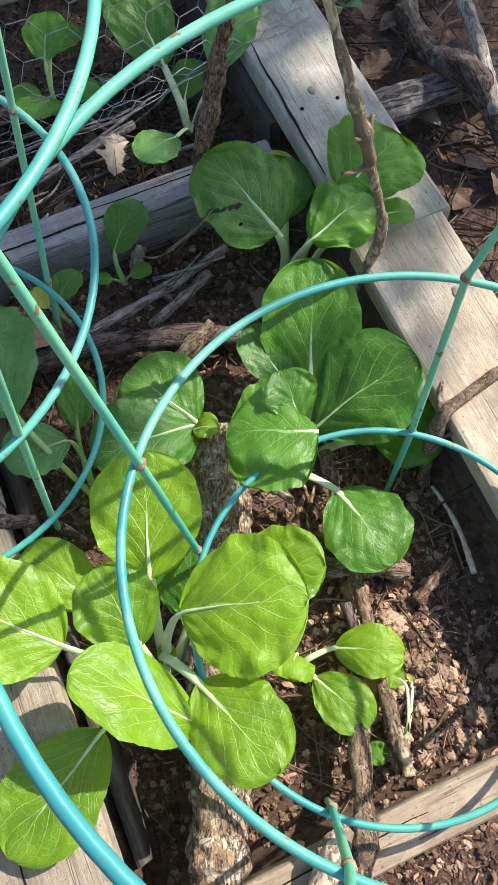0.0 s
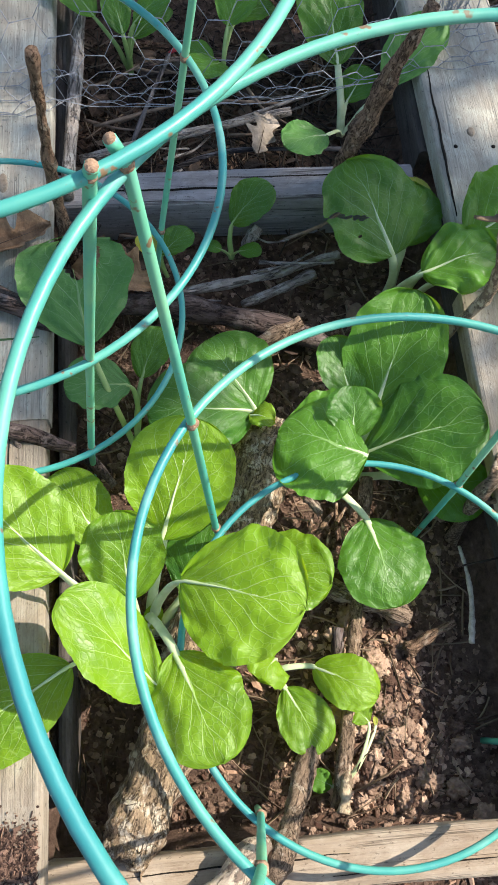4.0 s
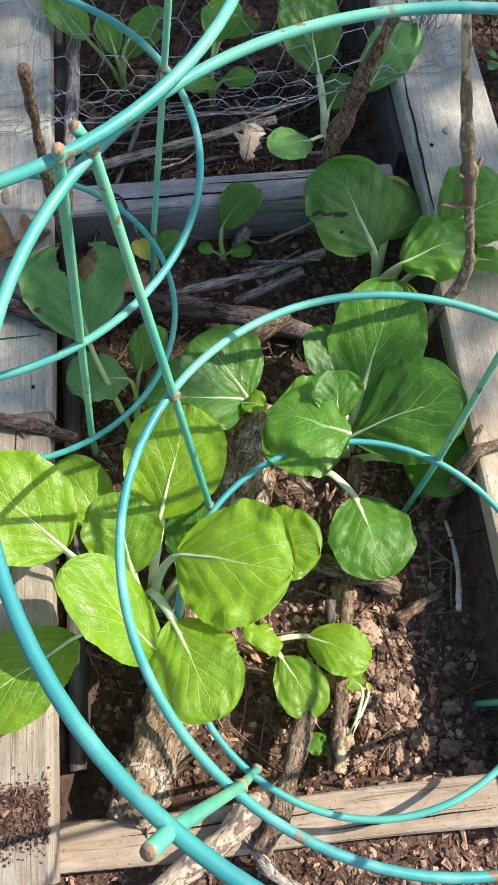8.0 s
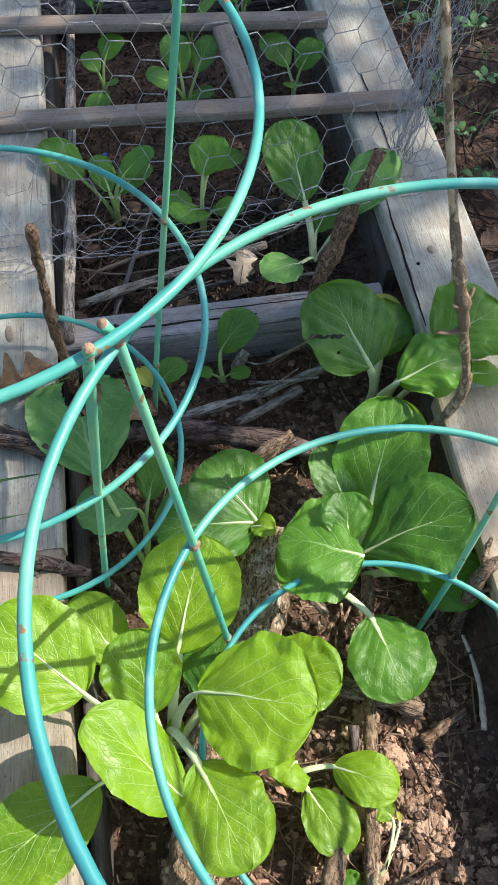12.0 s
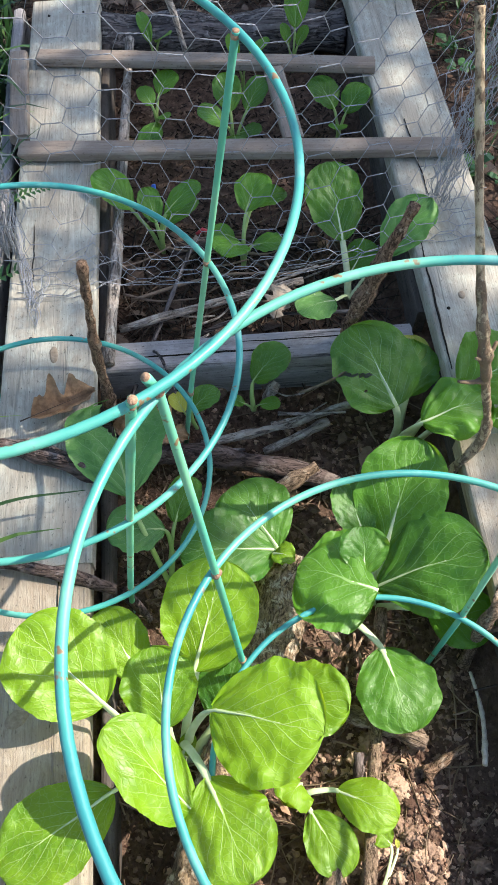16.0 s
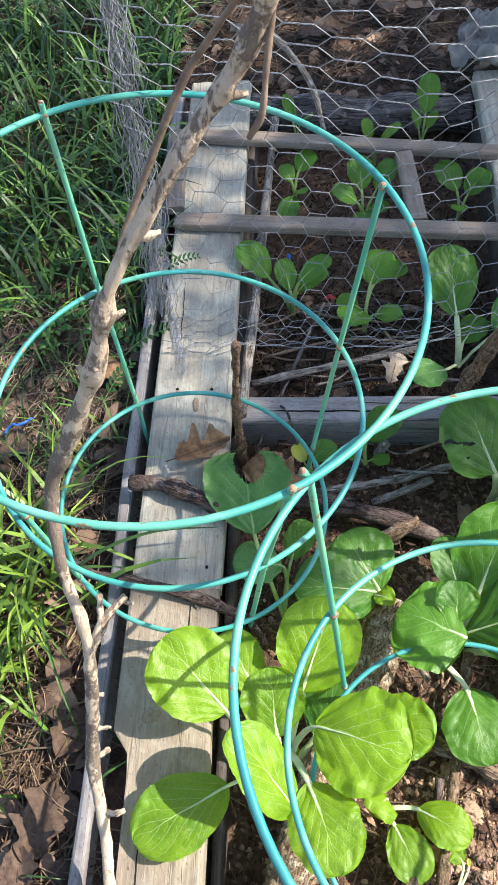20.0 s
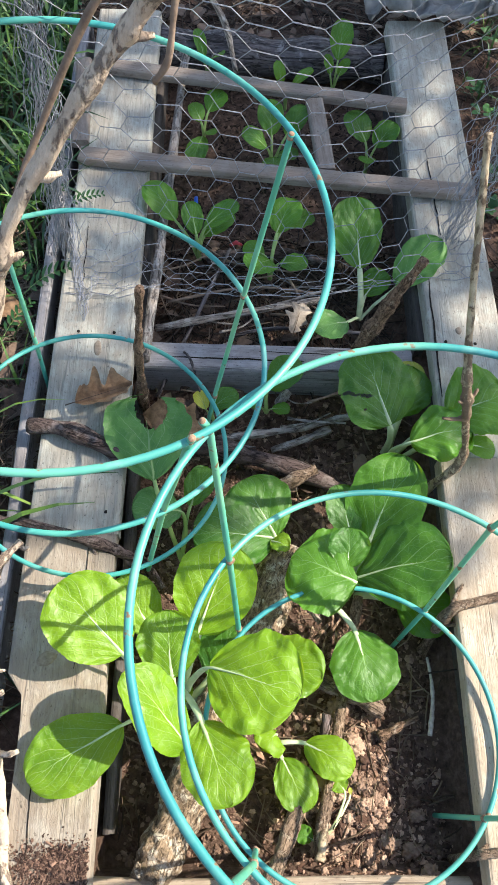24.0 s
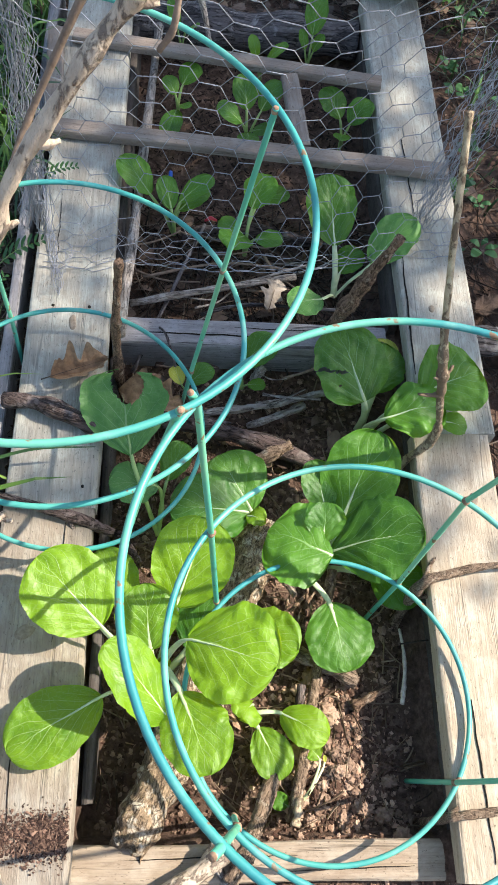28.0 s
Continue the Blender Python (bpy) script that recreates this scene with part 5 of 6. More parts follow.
leaf(p, (0.448, 1.265, 0.06), (0.440, 1.225, 0.08), 0.036, LEAF_DEEP, r, 0.1, 0.03, stalk_mat=STALK_GREEN, stalk=0.0025)
p = plant("tiny two-leaved seedling at the far board", 0.11, 1.545, FAR)
r = (0.11, 1.545, 0.0)
leaf(p, (0.10, 1.56, 0.06), (0.082, 1.62, 0.09), 0.028, LEAF_DEEP, r, 0.1, 0.03, stalk_mat=STALK_GREEN, stalk=0.002)
leaf(p, (0.118, 1.545, 0.07), (0.142, 1.52, 0.10), 0.040, LEAF_DEEP, r, 0.1, 0.03, stalk_mat=STALK_GREEN, stalk=0.002)
p = plant("tiny two-leaved seedling at the far board", 0.285, 1.47, FAR)
r = (0.285, 1.47, 0.0)
leaf(p, (0.272, 1.47, 0.07), (0.258, 1.495, 0.11), 0.028, LEAF_DEEP, r, 0.1, 0.03, stalk_mat=STALK_GREEN, stalk=0.002)
leaf(p, (0.295, 1.465, 0.07), (0.338, 1.468, 0.11), 0.036, LEAF_DEEP, r, 0.1, 0.03, stalk_mat=STALK_GREEN, stalk=0.002)
p = plant("upright green seedling at the far board", 0.392, 1.515, FAR)
r = (0.392, 1.515, 0.0)
leaf(p, (0.396, 1.53, 0.09), (0.408, 1.60, 0.14), 0.050, LEAF_DEEP, r, 0.1, 0.03, stalk_mat=STALK_GREEN, stalk=0.002)
leaf(p, (0.382, 1.52, 0.06), (0.372, 1.55, 0.09), 0.022, LEAF_DEEP, r, 0.1, 0.03, stalk_mat=STALK_GREEN, stalk=0.002)
leaf(p, (0.40, 1.515, 0.06), (0.422, 1.535, 0.09), 0.026, LEAF_DEEP, r, 0.1, 0.03, stalk_mat=STALK_GREEN, stalk=0.002)


# ---- dead leaves ----
YELLOW_LEAF = plain_material("yellow_fallen_leaf", (0.34, 0.25, 0.05), (0.55, 0.43, 0.10), 90, 0.6, 0.5, 0.35)
PALE_LEAF = plain_material("faded_pale_leaf", (0.15, 0.115, 0.082), (0.36, 0.30, 0.23), 75, 0.65, 0.6, 0.3)
OAK = plain_material("tan_oak_leaf", (0.12, 0.062, 0.030), (0.44, 0.27, 0.14), 75, 0.6, 0.8, 0.35)


def dead_leaf(x, y, z, length, turn, label, lobes=4, tilt=8, name="dead_leaf", curl=0.12, material=DEAD_LEAF):
    seed = x * 31 + y * 17
    bm = bmesh.new()
    n, m = 44, 12
    rows = []
    for i in range(n + 1):
        u = i / n
        row = []
        for j in range(m + 1):
            v = -1 + 2 * j / m
            hand = 1 if v > 0 else -1
            wave = math.sin(lobes * 2 * math.pi * (u + 0.06 * noise.noise(Vector((u * 3, hand, seed)))) + 0.5 * hand)
            w = 0.29 * math.sin(math.pi * min(0.985, max(0.0, u)) ** 0.85) ** 0.7 * (1 + 0.20 * wave + 0.55 * noise.noise(Vector((u * 7, hand * 3, seed))) + 0.12 * noise.noise(Vector((u * 25, hand * 3, seed)))) + 0.006
            lift = curl * abs(v) ** 1.3 * w * (1 + 0.6 * hand * math.sin(seed)) + 0.07 * noise.noise(Vector((u * 3, v * 1.5, seed))) + 0.035 * noise.noise(Vector((u * 9, v * 4, seed))) * abs(v) + 0.02 * abs(math.sin(7 * math.pi * (u - abs(v) * 0.2)))* abs(v)
            row.append(bm.verts.new((length * (u - 0.5 + 0.10 * abs(v) * w * 3), length * v * w, length * (lift + 0.10 * math.sin(3 * u + seed)))))
        rows.append(row)
    for i in range(n):
        for j in range(m):
            bm.faces.new((rows[i][j], rows[i + 1][j], rows[i + 1][j + 1], rows[i][j + 1]))
    low = min(v.co.z for v in bm.verts)
    ob = put(name, mesh_of(name, bm, material), None, pose(x, y, z - low * 0.8, tilt, 0, turn))
    tagged(ob, label, "dead leaf", "dead leaves")
    bm = bmesh.new()
    tube(bm, [Vector((-length * 0.66, 0, length * 0.02 - low * 0)), Vector((-length * 0.3, 0, length * 0.03)), Vector((length * 0.45, 0, length * 0.03))], lambda t: 0.0011 * (1.1 - t), 6)
    rib = new("midrib", mesh_of("midrib", bm, STRAW))
    rib.parent = ob
    return ob


dead_leaf(-0.040, 0.646, 0.103, 0.098, 22, "curled tan oak leaf lying on the board", 3, curl=1.1, material=OAK)
dead_leaf(0.076, 0.632, 0.034, 0.115, -15, "rounded brown curled dead leaf in the bed", 1, curl=0.4, material=OAK)
dead_leaf(0.292, 0.852, 0.050, 0.066, 75, "pale tan lobed oak leaf", 3, 35, material=PALE_LEAF)
dead_leaf(0.085, 0.66, 0.02, 0.08, 50, "brown dead leaf in the bed", 2)
dead_leaf(-0.243, 0.080, 0.026, 0.112, 78, "large brown lobed oak leaf on the ground", 3, curl=0.35)
dead_leaf(-0.262, 0.010, 0.022, 0.085, 100, "brown lobed leaf on the ground", 2, curl=0.5)
dead_leaf(-0.213, 0.205, 0.026, 0.085, 62, "curled brown leaf beside the board", 1, curl=0.7)
dead_leaf(-0.196, 0.672, 0.028, 0.085, 62, "narrow reddish brown leaf beside the board", 1, curl=0.6)
dead_leaf(-0.40, 0.70, 0.028, 0.085, 30, "dull grey-brown leaf in the litter", 2, curl=0.4)
dead_leaf(-0.285, 0.706, 0.030, 0.030, 100, "small yellow fallen leaf in the litter", 1, curl=0.3, material=YELLOW_LEAF)
dead_leaf(-0.255, 0.862, 0.030, 0.085, 35, "curled tan leaf beside the bed", 2, curl=0.6, material=OAK)
dead_leaf(-0.36, 1.30, 0.03, 0.10, 40, "pale brown leaf in the grass", 2)
dead_leaf(0.71, 0.86, 0.03, 0.06, 30, "reddish brown leaf beside the bed", 1)
dead_leaf(0.74, 0.98, 0.03, 0.07, -20, "brown leaf among twigs", 2)
dead_leaf(0.90, 0.80, 0.03, 0.07, 75, "brown leaf among twigs", 1)
dead_leaf(0.17, 1.95, 0.03, 0.13, 15, "brown leaf on the far ground", 2)
dead_leaf(0.33, 2.05, 0.03, 0.13, 95, "brown leaf on the far ground", 2)


# ---- loose matter ----
def scatter(name, label, category, count, seed, area, material, size, make):
    """Many small loose pieces as one object."""
    rnd = random.Random(seed)
    verts, faces = [], []
    for _ in range(count):
        x, y = area(rnd)
        make(rnd, x, y, ground_height(x, y), size(rnd), verts, faces)
    ob = new(name, raw_mesh(name, verts, faces, material, make is lump))
    return tagged(ob, label, category, kind="stuff")


def chip(rnd, x, y, z, s, verts, faces):
    """A splintery flat chip."""
    q = Euler((rnd.gauss(0, 0.5), rnd.gauss(0, 0.45), rnd.uniform(0, 6.3))).to_matrix()
    b = len(verts)
    lx, ly, lz = s * rnd.uniform(0.8, 2.2), s * rnd.uniform(0.2, 0.8), s * rnd.uniform(0.08, 0.30)
    for cx, cy, cz in ((-1, -0.7, -1), (0.8, -1, -1), (1, 0.8, -1), (-0.9, 1, -1), (-0.8, -0.6, 1), (0.7, -0.8, 1), (0.9, 0.6, 1), (-0.7, 0.8, 1)):
        p = q @ Vector((cx * lx * rnd.uniform(0.6, 1.3), cy * ly * rnd.uniform(0.1, 1.1), cz * lz * rnd.uniform(0.3, 1.2))) + Vector((x, y, z + lz * 0.6))
        verts.append(tuple(p))
    for f in ((0, 3, 2, 1), (4, 5, 6, 7), (0, 1, 5, 4), (1, 2, 6, 5), (2, 3, 7, 6), (3, 0, 4, 7)):
        faces.append(tuple(b + k for k in f))


ICO = bmesh.new()
bmesh.ops.create_icosphere(ICO, subdivisions=2, radius=1.0)
ICO_V = [v.co.copy() for v in ICO.verts]
ICO_F = [tuple(v.index for v in f.verts) for f in ICO.faces]
ICO.free()


def clod(rnd, x, y, z, s, verts, faces):
    b = len(verts)
    o = Vector((rnd.uniform(0, 99), rnd.uniform(0, 99), 0))
    sx, sy, sz = s * rnd.uniform(0.7, 1.3), s * rnd.uniform(0.7, 1.3), s * rnd.uniform(0.5, 0.8)
    for v in ICO_V:
        k = 1 + 0.75 * noise.noise(v * 1.5 + o) + 0.6 * noise.noise(v * 4 + o)
        verts.append((x + v.x * sx * k, y + v.y * sy * k, z + sz * 0.4 + v.z * sz * k))
    faces.extend(tuple(b + k for k in f) for f in ICO_F)


BIG = bmesh.new()
bmesh.ops.create_icosphere(BIG, subdivisions=4, radius=1.0)
BIG_V = [v.co.copy() for v in BIG.verts]
BIG_F = [tuple(v.index for v in f.verts) for f in BIG.faces]
BIG.free()


def lump(rnd, x, y, z, s, verts, faces):
    """A large crumbly lump, rough at three scales."""
    b = len(verts)
    o = Vector((rnd.uniform(0, 99), rnd.uniform(0, 99), 0))
    sx, sy, sz = s * rnd.uniform(0.7, 1.3), s * rnd.uniform(0.7, 1.3), s * rnd.uniform(0.5, 0.8)
    for v in BIG_V:
        k = 1 + 0.45 * noise.noise(v * 1.5 + o) + 0.40 * noise.noise(v * 3.6 + o) + 0.30 * noise.noise(v * 8 + o) + 0.16 * noise.noise(v * 18 + o)
        verts.append((x + v.x * sx * k, y + v.y * sy * k, z + sz * 0.45 + v.z * sz * k))
    faces.extend(tuple(b + k for k in f) for f in BIG_F)


def straw(rnd, x, y, z, s, verts, faces):
    """A bent dry stalk or needle."""
    b = len(verts)
    a = rnd.uniform(0, 6.3)
    bend = rnd.gauss(0, 0.5)
    r = rnd.uniform(0.0005, 0.0014)
    p = Vector((x, y, z + 0.004 + 0.014 * rnd.random() ** 2))
    rise = rnd.gauss(0.05, 0.15)
    for k in range(4):
        d = Vector((math.cos(a + bend * k / 3), math.sin(a + bend * k / 3), 0))
        w = Vector((-d.y, d.x, 0))
        for e in (w * r, Vector((0, 0, r * 1.6)), -w * r):
            verts.append(tuple(p + e))
        p = p + d * s / 3 + Vector((0, 0, rise * s / 3 * (1 - k * 0.6)))
    for k in range(3):
        for i in range(3):
            faces.append((b + k * 3 + i, b + k * 3 + (i + 1) % 3, b + k * 3 + 3 + (i + 1) % 3, b + k * 3 + 3 + i))


def litter_leaf(rnd, x, y, z, s, verts, faces):
    """A small curled dead leaf."""
    b = len(verts)
    q = Euler((rnd.gauss(0, 0.3), rnd.gauss(0, 0.3), rnd.uniform(0, 6.3))).to_matrix()
    w, c = s * rnd.uniform(0.25, 0.42), rnd.uniform(-0.2, 0.5)
    for i in range(6):
        u = i / 5
        h = w * math.sin(math.pi * min(0.97, max(0.03, u))) ** 0.7 * rnd.uniform(0.75, 1.15)
        for v in (-1, 0, 1):
            verts.append(tuple(q @ Vector((s * (u - 0.5), v * h, c * abs(v) * h + 0.15 * s * math.sin(u * 3))) + Vector((x, y, z + 0.010))))
    for i in range(5):
        for j in range(2):
            k = b + i * 3 + j
            faces.append((k, k + 3, k + 4, k + 1))


def blade(rnd, x, y, z, s, verts, faces):
    """A grass blade that arches over."""
    b = len(verts)
    a = rnd.uniform(0, 6.3)
    lean = rnd.uniform(0.3, 1.5)
    d = Vector((math.cos(a), math.sin(a), 0))
    w = Vector((-d.y, d.x, 0)) * s * 0.017 * rnd.uniform(0.5, 1.6)
    p, e = Vector((x, y, z - 0.004)), 1.45
    for k in range(6):
        t = k / 5
        h = w * (1 - t ** 2 * 0.95)
        verts.append(tuple(p - h))
        verts.append(tuple(p + h + Vector((0, 0, 0.2 * h.length))))
        p = p + (d * math.cos(e) + Vector((0, 0, 1)) * math.sin(e)) * s / 5
        e -= lean * 0.42
        if p.z < z + 0.003:
            p.z = z + 0.003
    for k in range(5):
        i = b + 2 * k
        faces.append((i, i + 1, i + 3, i + 2))


def drooping_blade(rnd, x, y, z, s, verts, faces):
    """A long flat blade that rises, arches over and hangs down along the board."""
    b = len(verts)
    a = -math.pi / 2 + rnd.gauss(-0.12, 0.22)
    d = Vector((math.cos(a), math.sin(a), 0))
    w = Vector((-d.y, d.x, 0.25)) * rnd.uniform(0.0022, 0.0040)
    rise = rnd.uniform(0.09, 0.15)
    for k in range(11):
        t = k / 10
        p = Vector((x, y, z)) + d * s * t ** 1.15 + Vector((0, 0, rise * math.sin(math.pi * min(1.0, 0.06 + 0.90 * t)) + 0.004))
        h = w * (1 - t ** 3 * 0.93)
        verts.extend((tuple(p - h), tuple(p - Vector((0, 0, w.length * 0.4))), tuple(p + h)))
    for k in range(10):
        for j in range(2):
            i = b + 3 * k + j
            faces.append((i, i + 1, i + 4, i + 3))


def weed_leaf(rnd, x, y, z, s, verts, faces):
    """A low weed: a rosette of small oval leaves."""
    for n in range(5):
        a = n * 1.257 + rnd.uniform(-0.4, 0.4)
        d = Vector((math.cos(a), math.sin(a), 0))
        w = Vector((-d.y, d.x, 0))
        b = len(verts)
        r = s * rnd.uniform(0.7, 1.2)
        for i in range(5):
            u = i / 4
            h = r * 0.32 * math.sin(math.pi * min(0.95, max(0.05, u))) ** 0.7
            c = Vector((x, y, z + 0.02 + s * rnd.uniform(0.3, 0.5))) + d * r * (0.2 + u) + Vector((0, 0, 0.3 * r * math.sin(u * 2.2)))
            verts.append(tuple(c - w * h))
            verts.append(tuple(c + w * h))
        for i in range(4):
            k = b + 2 * i
            faces.append((k, k + 1, k + 3, k + 2))


def box(x0, x1, y0, y1):
    return lambda rnd: (rnd.uniform(x0, x1), rnd.uniform(y0, y1))


def around(cx, cy, sx, sy):
    return lambda rnd: (rnd.gauss(cx, sx), rnd.gauss(cy, sy))


scatter("mulch_chips", "dark brown bark mulch over the bed soil", "mulch", 4200, 1, box(0.015, 0.495, -0.05, 0.73), CHIPS, lambda r: r.uniform(0.0010, 0.0038) * (2.6 if r.random() < 0.05 else 1), chip)
scatter("soil_clods", "fine dark crumbs of soil over the bed", "soil", 6500, 31, box(0.02, 0.49, -0.045, 0.73), CRUMB, lambda r: 0.0009 + 0.0034 * r.random() ** 2, clod)
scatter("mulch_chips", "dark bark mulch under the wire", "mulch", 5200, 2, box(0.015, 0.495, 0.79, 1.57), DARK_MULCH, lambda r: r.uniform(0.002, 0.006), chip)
scatter("mulch_chips", "loose bark chips in front of the bed", "mulch", 6500, 3, box(-0.3, 0.8, -0.34, -0.11), CHIPS, lambda r: r.uniform(0.0012, 0.0055) * (1.9 if r.random() < 0.05 else 1), chip)
scatter("soil_clods", "fine crumbs of soil in front of the bed", "soil", 1800, 32, box(-0.1, 0.75, -0.3, -0.112), CRUMB, lambda r: r.uniform(0.001, 0.003), clod)
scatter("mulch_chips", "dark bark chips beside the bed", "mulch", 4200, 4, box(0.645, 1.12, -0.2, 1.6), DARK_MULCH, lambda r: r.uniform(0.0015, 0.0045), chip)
scatter("soil_clods", "crumbly clods of soil, sunlight put into their pale colour", "soil", 1300, 5, around(0.355, 0.05, 0.050, 0.075), CLODS, lambda r: 0.0010 + 0.0042 * r.random() ** 2, clod)
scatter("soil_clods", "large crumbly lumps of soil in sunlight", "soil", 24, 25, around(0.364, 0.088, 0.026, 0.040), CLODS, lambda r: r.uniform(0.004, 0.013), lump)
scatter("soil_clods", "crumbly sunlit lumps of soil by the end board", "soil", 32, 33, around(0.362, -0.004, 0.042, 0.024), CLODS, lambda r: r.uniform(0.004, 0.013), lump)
scatter("mulch_chips", "pale splinters of bark in the sunlit soil", "mulch", 600, 26, around(0.35, 0.08, 0.06, 0.085), CHIPS, lambda r: r.uniform(0.0015, 0.0075), chip)
scatter("soil_clods", "small crumbs of dark soil over the bed", "soil", 900, 6, box(0.02, 0.49, -0.04, 0.72), CLODS, lambda r: r.uniform(0.0015, 0.005), clod)
scatter("soil_clods", "small clods in front of the bed", "soil", 500, 7, box(0.2, 0.7, -0.3, -0.115), CLODS, lambda r: r.uniform(0.002, 0.006), clod)
scatter("dry_straw", "thin dry twigs and straw over the bed", "straw", 420, 8, box(0.02, 0.49, -0.04, 0.72), STRAW, lambda r: r.uniform(0.02, 0.07), straw)
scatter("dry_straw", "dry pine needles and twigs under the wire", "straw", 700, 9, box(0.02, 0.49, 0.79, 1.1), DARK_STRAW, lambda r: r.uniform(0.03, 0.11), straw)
scatter("dry_straw", "dry straw beside the bed in the grass", "straw", 2600, 10, box(-0.7, -0.185, -0.2, 0.60), STRAW, lambda r: r.uniform(0.03, 0.13), straw)
scatter("dry_straw", "grey-brown straw and needles in thick litter", "straw", 2600, 34, box(-0.6, -0.183, 0.50, 1.08), DRY_LITTER, lambda r: r.uniform(0.03, 0.12), straw)
scatter("dry_straw", "dry straw under the long grass", "straw", 900, 30, box(-0.9, -0.185, 0.8, 2.6), STRAW, lambda r: r.uniform(0.04, 0.14), straw)
scatter("dry_straw", "dry straw on the far ground", "straw", 6500, 11, box(-0.4, 1.1, 1.64, 2.8), DARK_STRAW, lambda r: r.uniform(0.03, 0.15), straw)
scatter("dry_straw", "thin twigs on dark soil beside the bed", "straw", 1100, 12, box(0.65, 1.1, 0.0, 1.6), DARK_STRAW, lambda r: r.uniform(0.03, 0.18), straw)
scatter("leaf_litter", "brown dead leaves beside the bed", "leaf litter", 210, 13, box(-0.6, -0.19, -0.2, 1.0), DEAD_LEAF, lambda r: r.uniform(0.02, 0.07), litter_leaf)
scatter("leaf_litter", "brown dead leaves on the far ground", "leaf litter", 800, 14, box(-0.3, 1.1, 1.66, 2.8), DEAD_LEAF, lambda r: r.uniform(0.015, 0.05), litter_leaf)
scatter("leaf_litter", "dead leaves on dark soil beside the bed", "leaf litter", 45, 15, box(0.65, 1.1, 0.3, 1.6), DEAD_LEAF, lambda r: r.uniform(0.02, 0.05), litter_leaf)
scatter("leaf_litter", "bits of dead leaf in the bed", "leaf litter", 60, 16, box(0.02, 0.48, 0.45, 1.1), DEAD_LEAF, lambda r: r.uniform(0.015, 0.045), litter_leaf)
scatter("grass", "long green grass beside the bed", "grass", 3300, 17, lambda r: (-0.19 - 0.75 * r.random() ** 1.15, 0.99 + 1.65 * r.random()), GRASS, lambda r: r.uniform(0.07, 0.25), blade)
scatter("grass", "sunlit tufts of grass against the board", "grass", 120, 18, around(-0.345, 0.42, 0.045, 0.085), LIT_GRASS, lambda r: r.uniform(0.12, 0.30), blade)
scatter("grass", "thin grass coming through the litter", "grass", 260, 35, box(-0.6, -0.20, 0.62, 1.02), GRASS, lambda r: r.uniform(0.05, 0.15), blade)
scatter("grass", "long bright blades arching out of the tuft", "grass", 9, 36, around(-0.300, 0.385, 0.018, 0.03), LIT_GRASS, lambda r: r.uniform(0.15, 0.27), drooping_blade)
scatter("grass", "thin grass among litter beside the board", "grass", 45, 23, around(-0.31, 0.22, 0.06, 0.09), GRASS, lambda r: r.uniform(0.06, 0.16), blade)
scatter("grass", "thin grass beyond the bed", "grass", 350, 19, box(0.68, 1.2, 1.1, 2.4), GRASS, lambda r: r.uniform(0.05, 0.14), blade)
scatter("weeds", "low green weeds in the grass", "weeds", 190, 20, lambda r: (r.uniform(-0.75, -0.2), 0.92 + 1.4 * r.random()), WEED, lambda r: r.uniform(0.012, 0.032), weed_leaf)
scatter("weeds", "small weeds beyond the bed", "weeds", 30, 21, box(0.66, 1.0, 0.9, 1.8), WEED, lambda r: r.uniform(0.012, 0.03), weed_leaf)


def rot_chip(rnd, x, y, z, s, verts, faces):
    """Rotten wood gone to crumbs, with a few splinters left in it."""
    if rnd.random() < 0.72:
        clod(rnd, x, y, 0.098 + rnd.uniform(0, 0.002), s * 0.62, verts, faces)
    else:
        chip(rnd, x, y, 0.098 + rnd.uniform(0, 0.004), s, verts, faces)


scatter("rotten_wood", "crumbled brown rot on the end of the board", "rotten wood", 3400, 22, lambda r: (max(-0.125, -0.003 - abs(r.gauss(0.040, 0.030))), r.gauss(-0.050, 0.0125) + 0.008 * math.sin(r.random() * 9)), ROT, lambda r: r.uniform(0.0008, 0.0022) * (2.2 if r.random() < 0.06 else 1), rot_chip)

# ---- things at the far end ----
bm = bmesh.new()
n = 44
rows = []
for i in range(n + 1):
    row = []
    for j in range(n + 1):
        u, v = i / n - 0.5, j / n - 0.5
        q = Vector((u * 5, v * 5, 4))
        row.append(bm.verts.new((0.63 + 0.32 * u + 0.05 * v + 0.05 * noise.noise(q * 0.7) + 0.014 * noise.noise(q * 2.4), 1.73 + 0.20 * v + 0.05 * noise.noise(q * 0.7 + Vector((9, 0, 0))) + 0.014 * noise.noise(q * 2.4 + Vector((9, 0, 0))), 0.128 + 0.035 * (1 - 4 * u * u) * (1 - 4 * v * v) + 0.034 * noise.noise(q) + 0.026 * abs(noise.noise(q * 2.6)) + 0.010 * noise.noise(q * 6))))
    rows.append(row)
for i in range(n):
    for j in range(n):
        bm.faces.new((rows[i][j], rows[i + 1][j], rows[i + 1][j + 1], rows[i][j + 1]))
bmesh.ops.solidify(bm, geom=bm.faces[:], thickness=0.004)
tagged(put("ground_cloth", mesh_of("ground_cloth", bm, CLOTH)), "crumpled grey cloth over the far corner of the bed", "cloth")

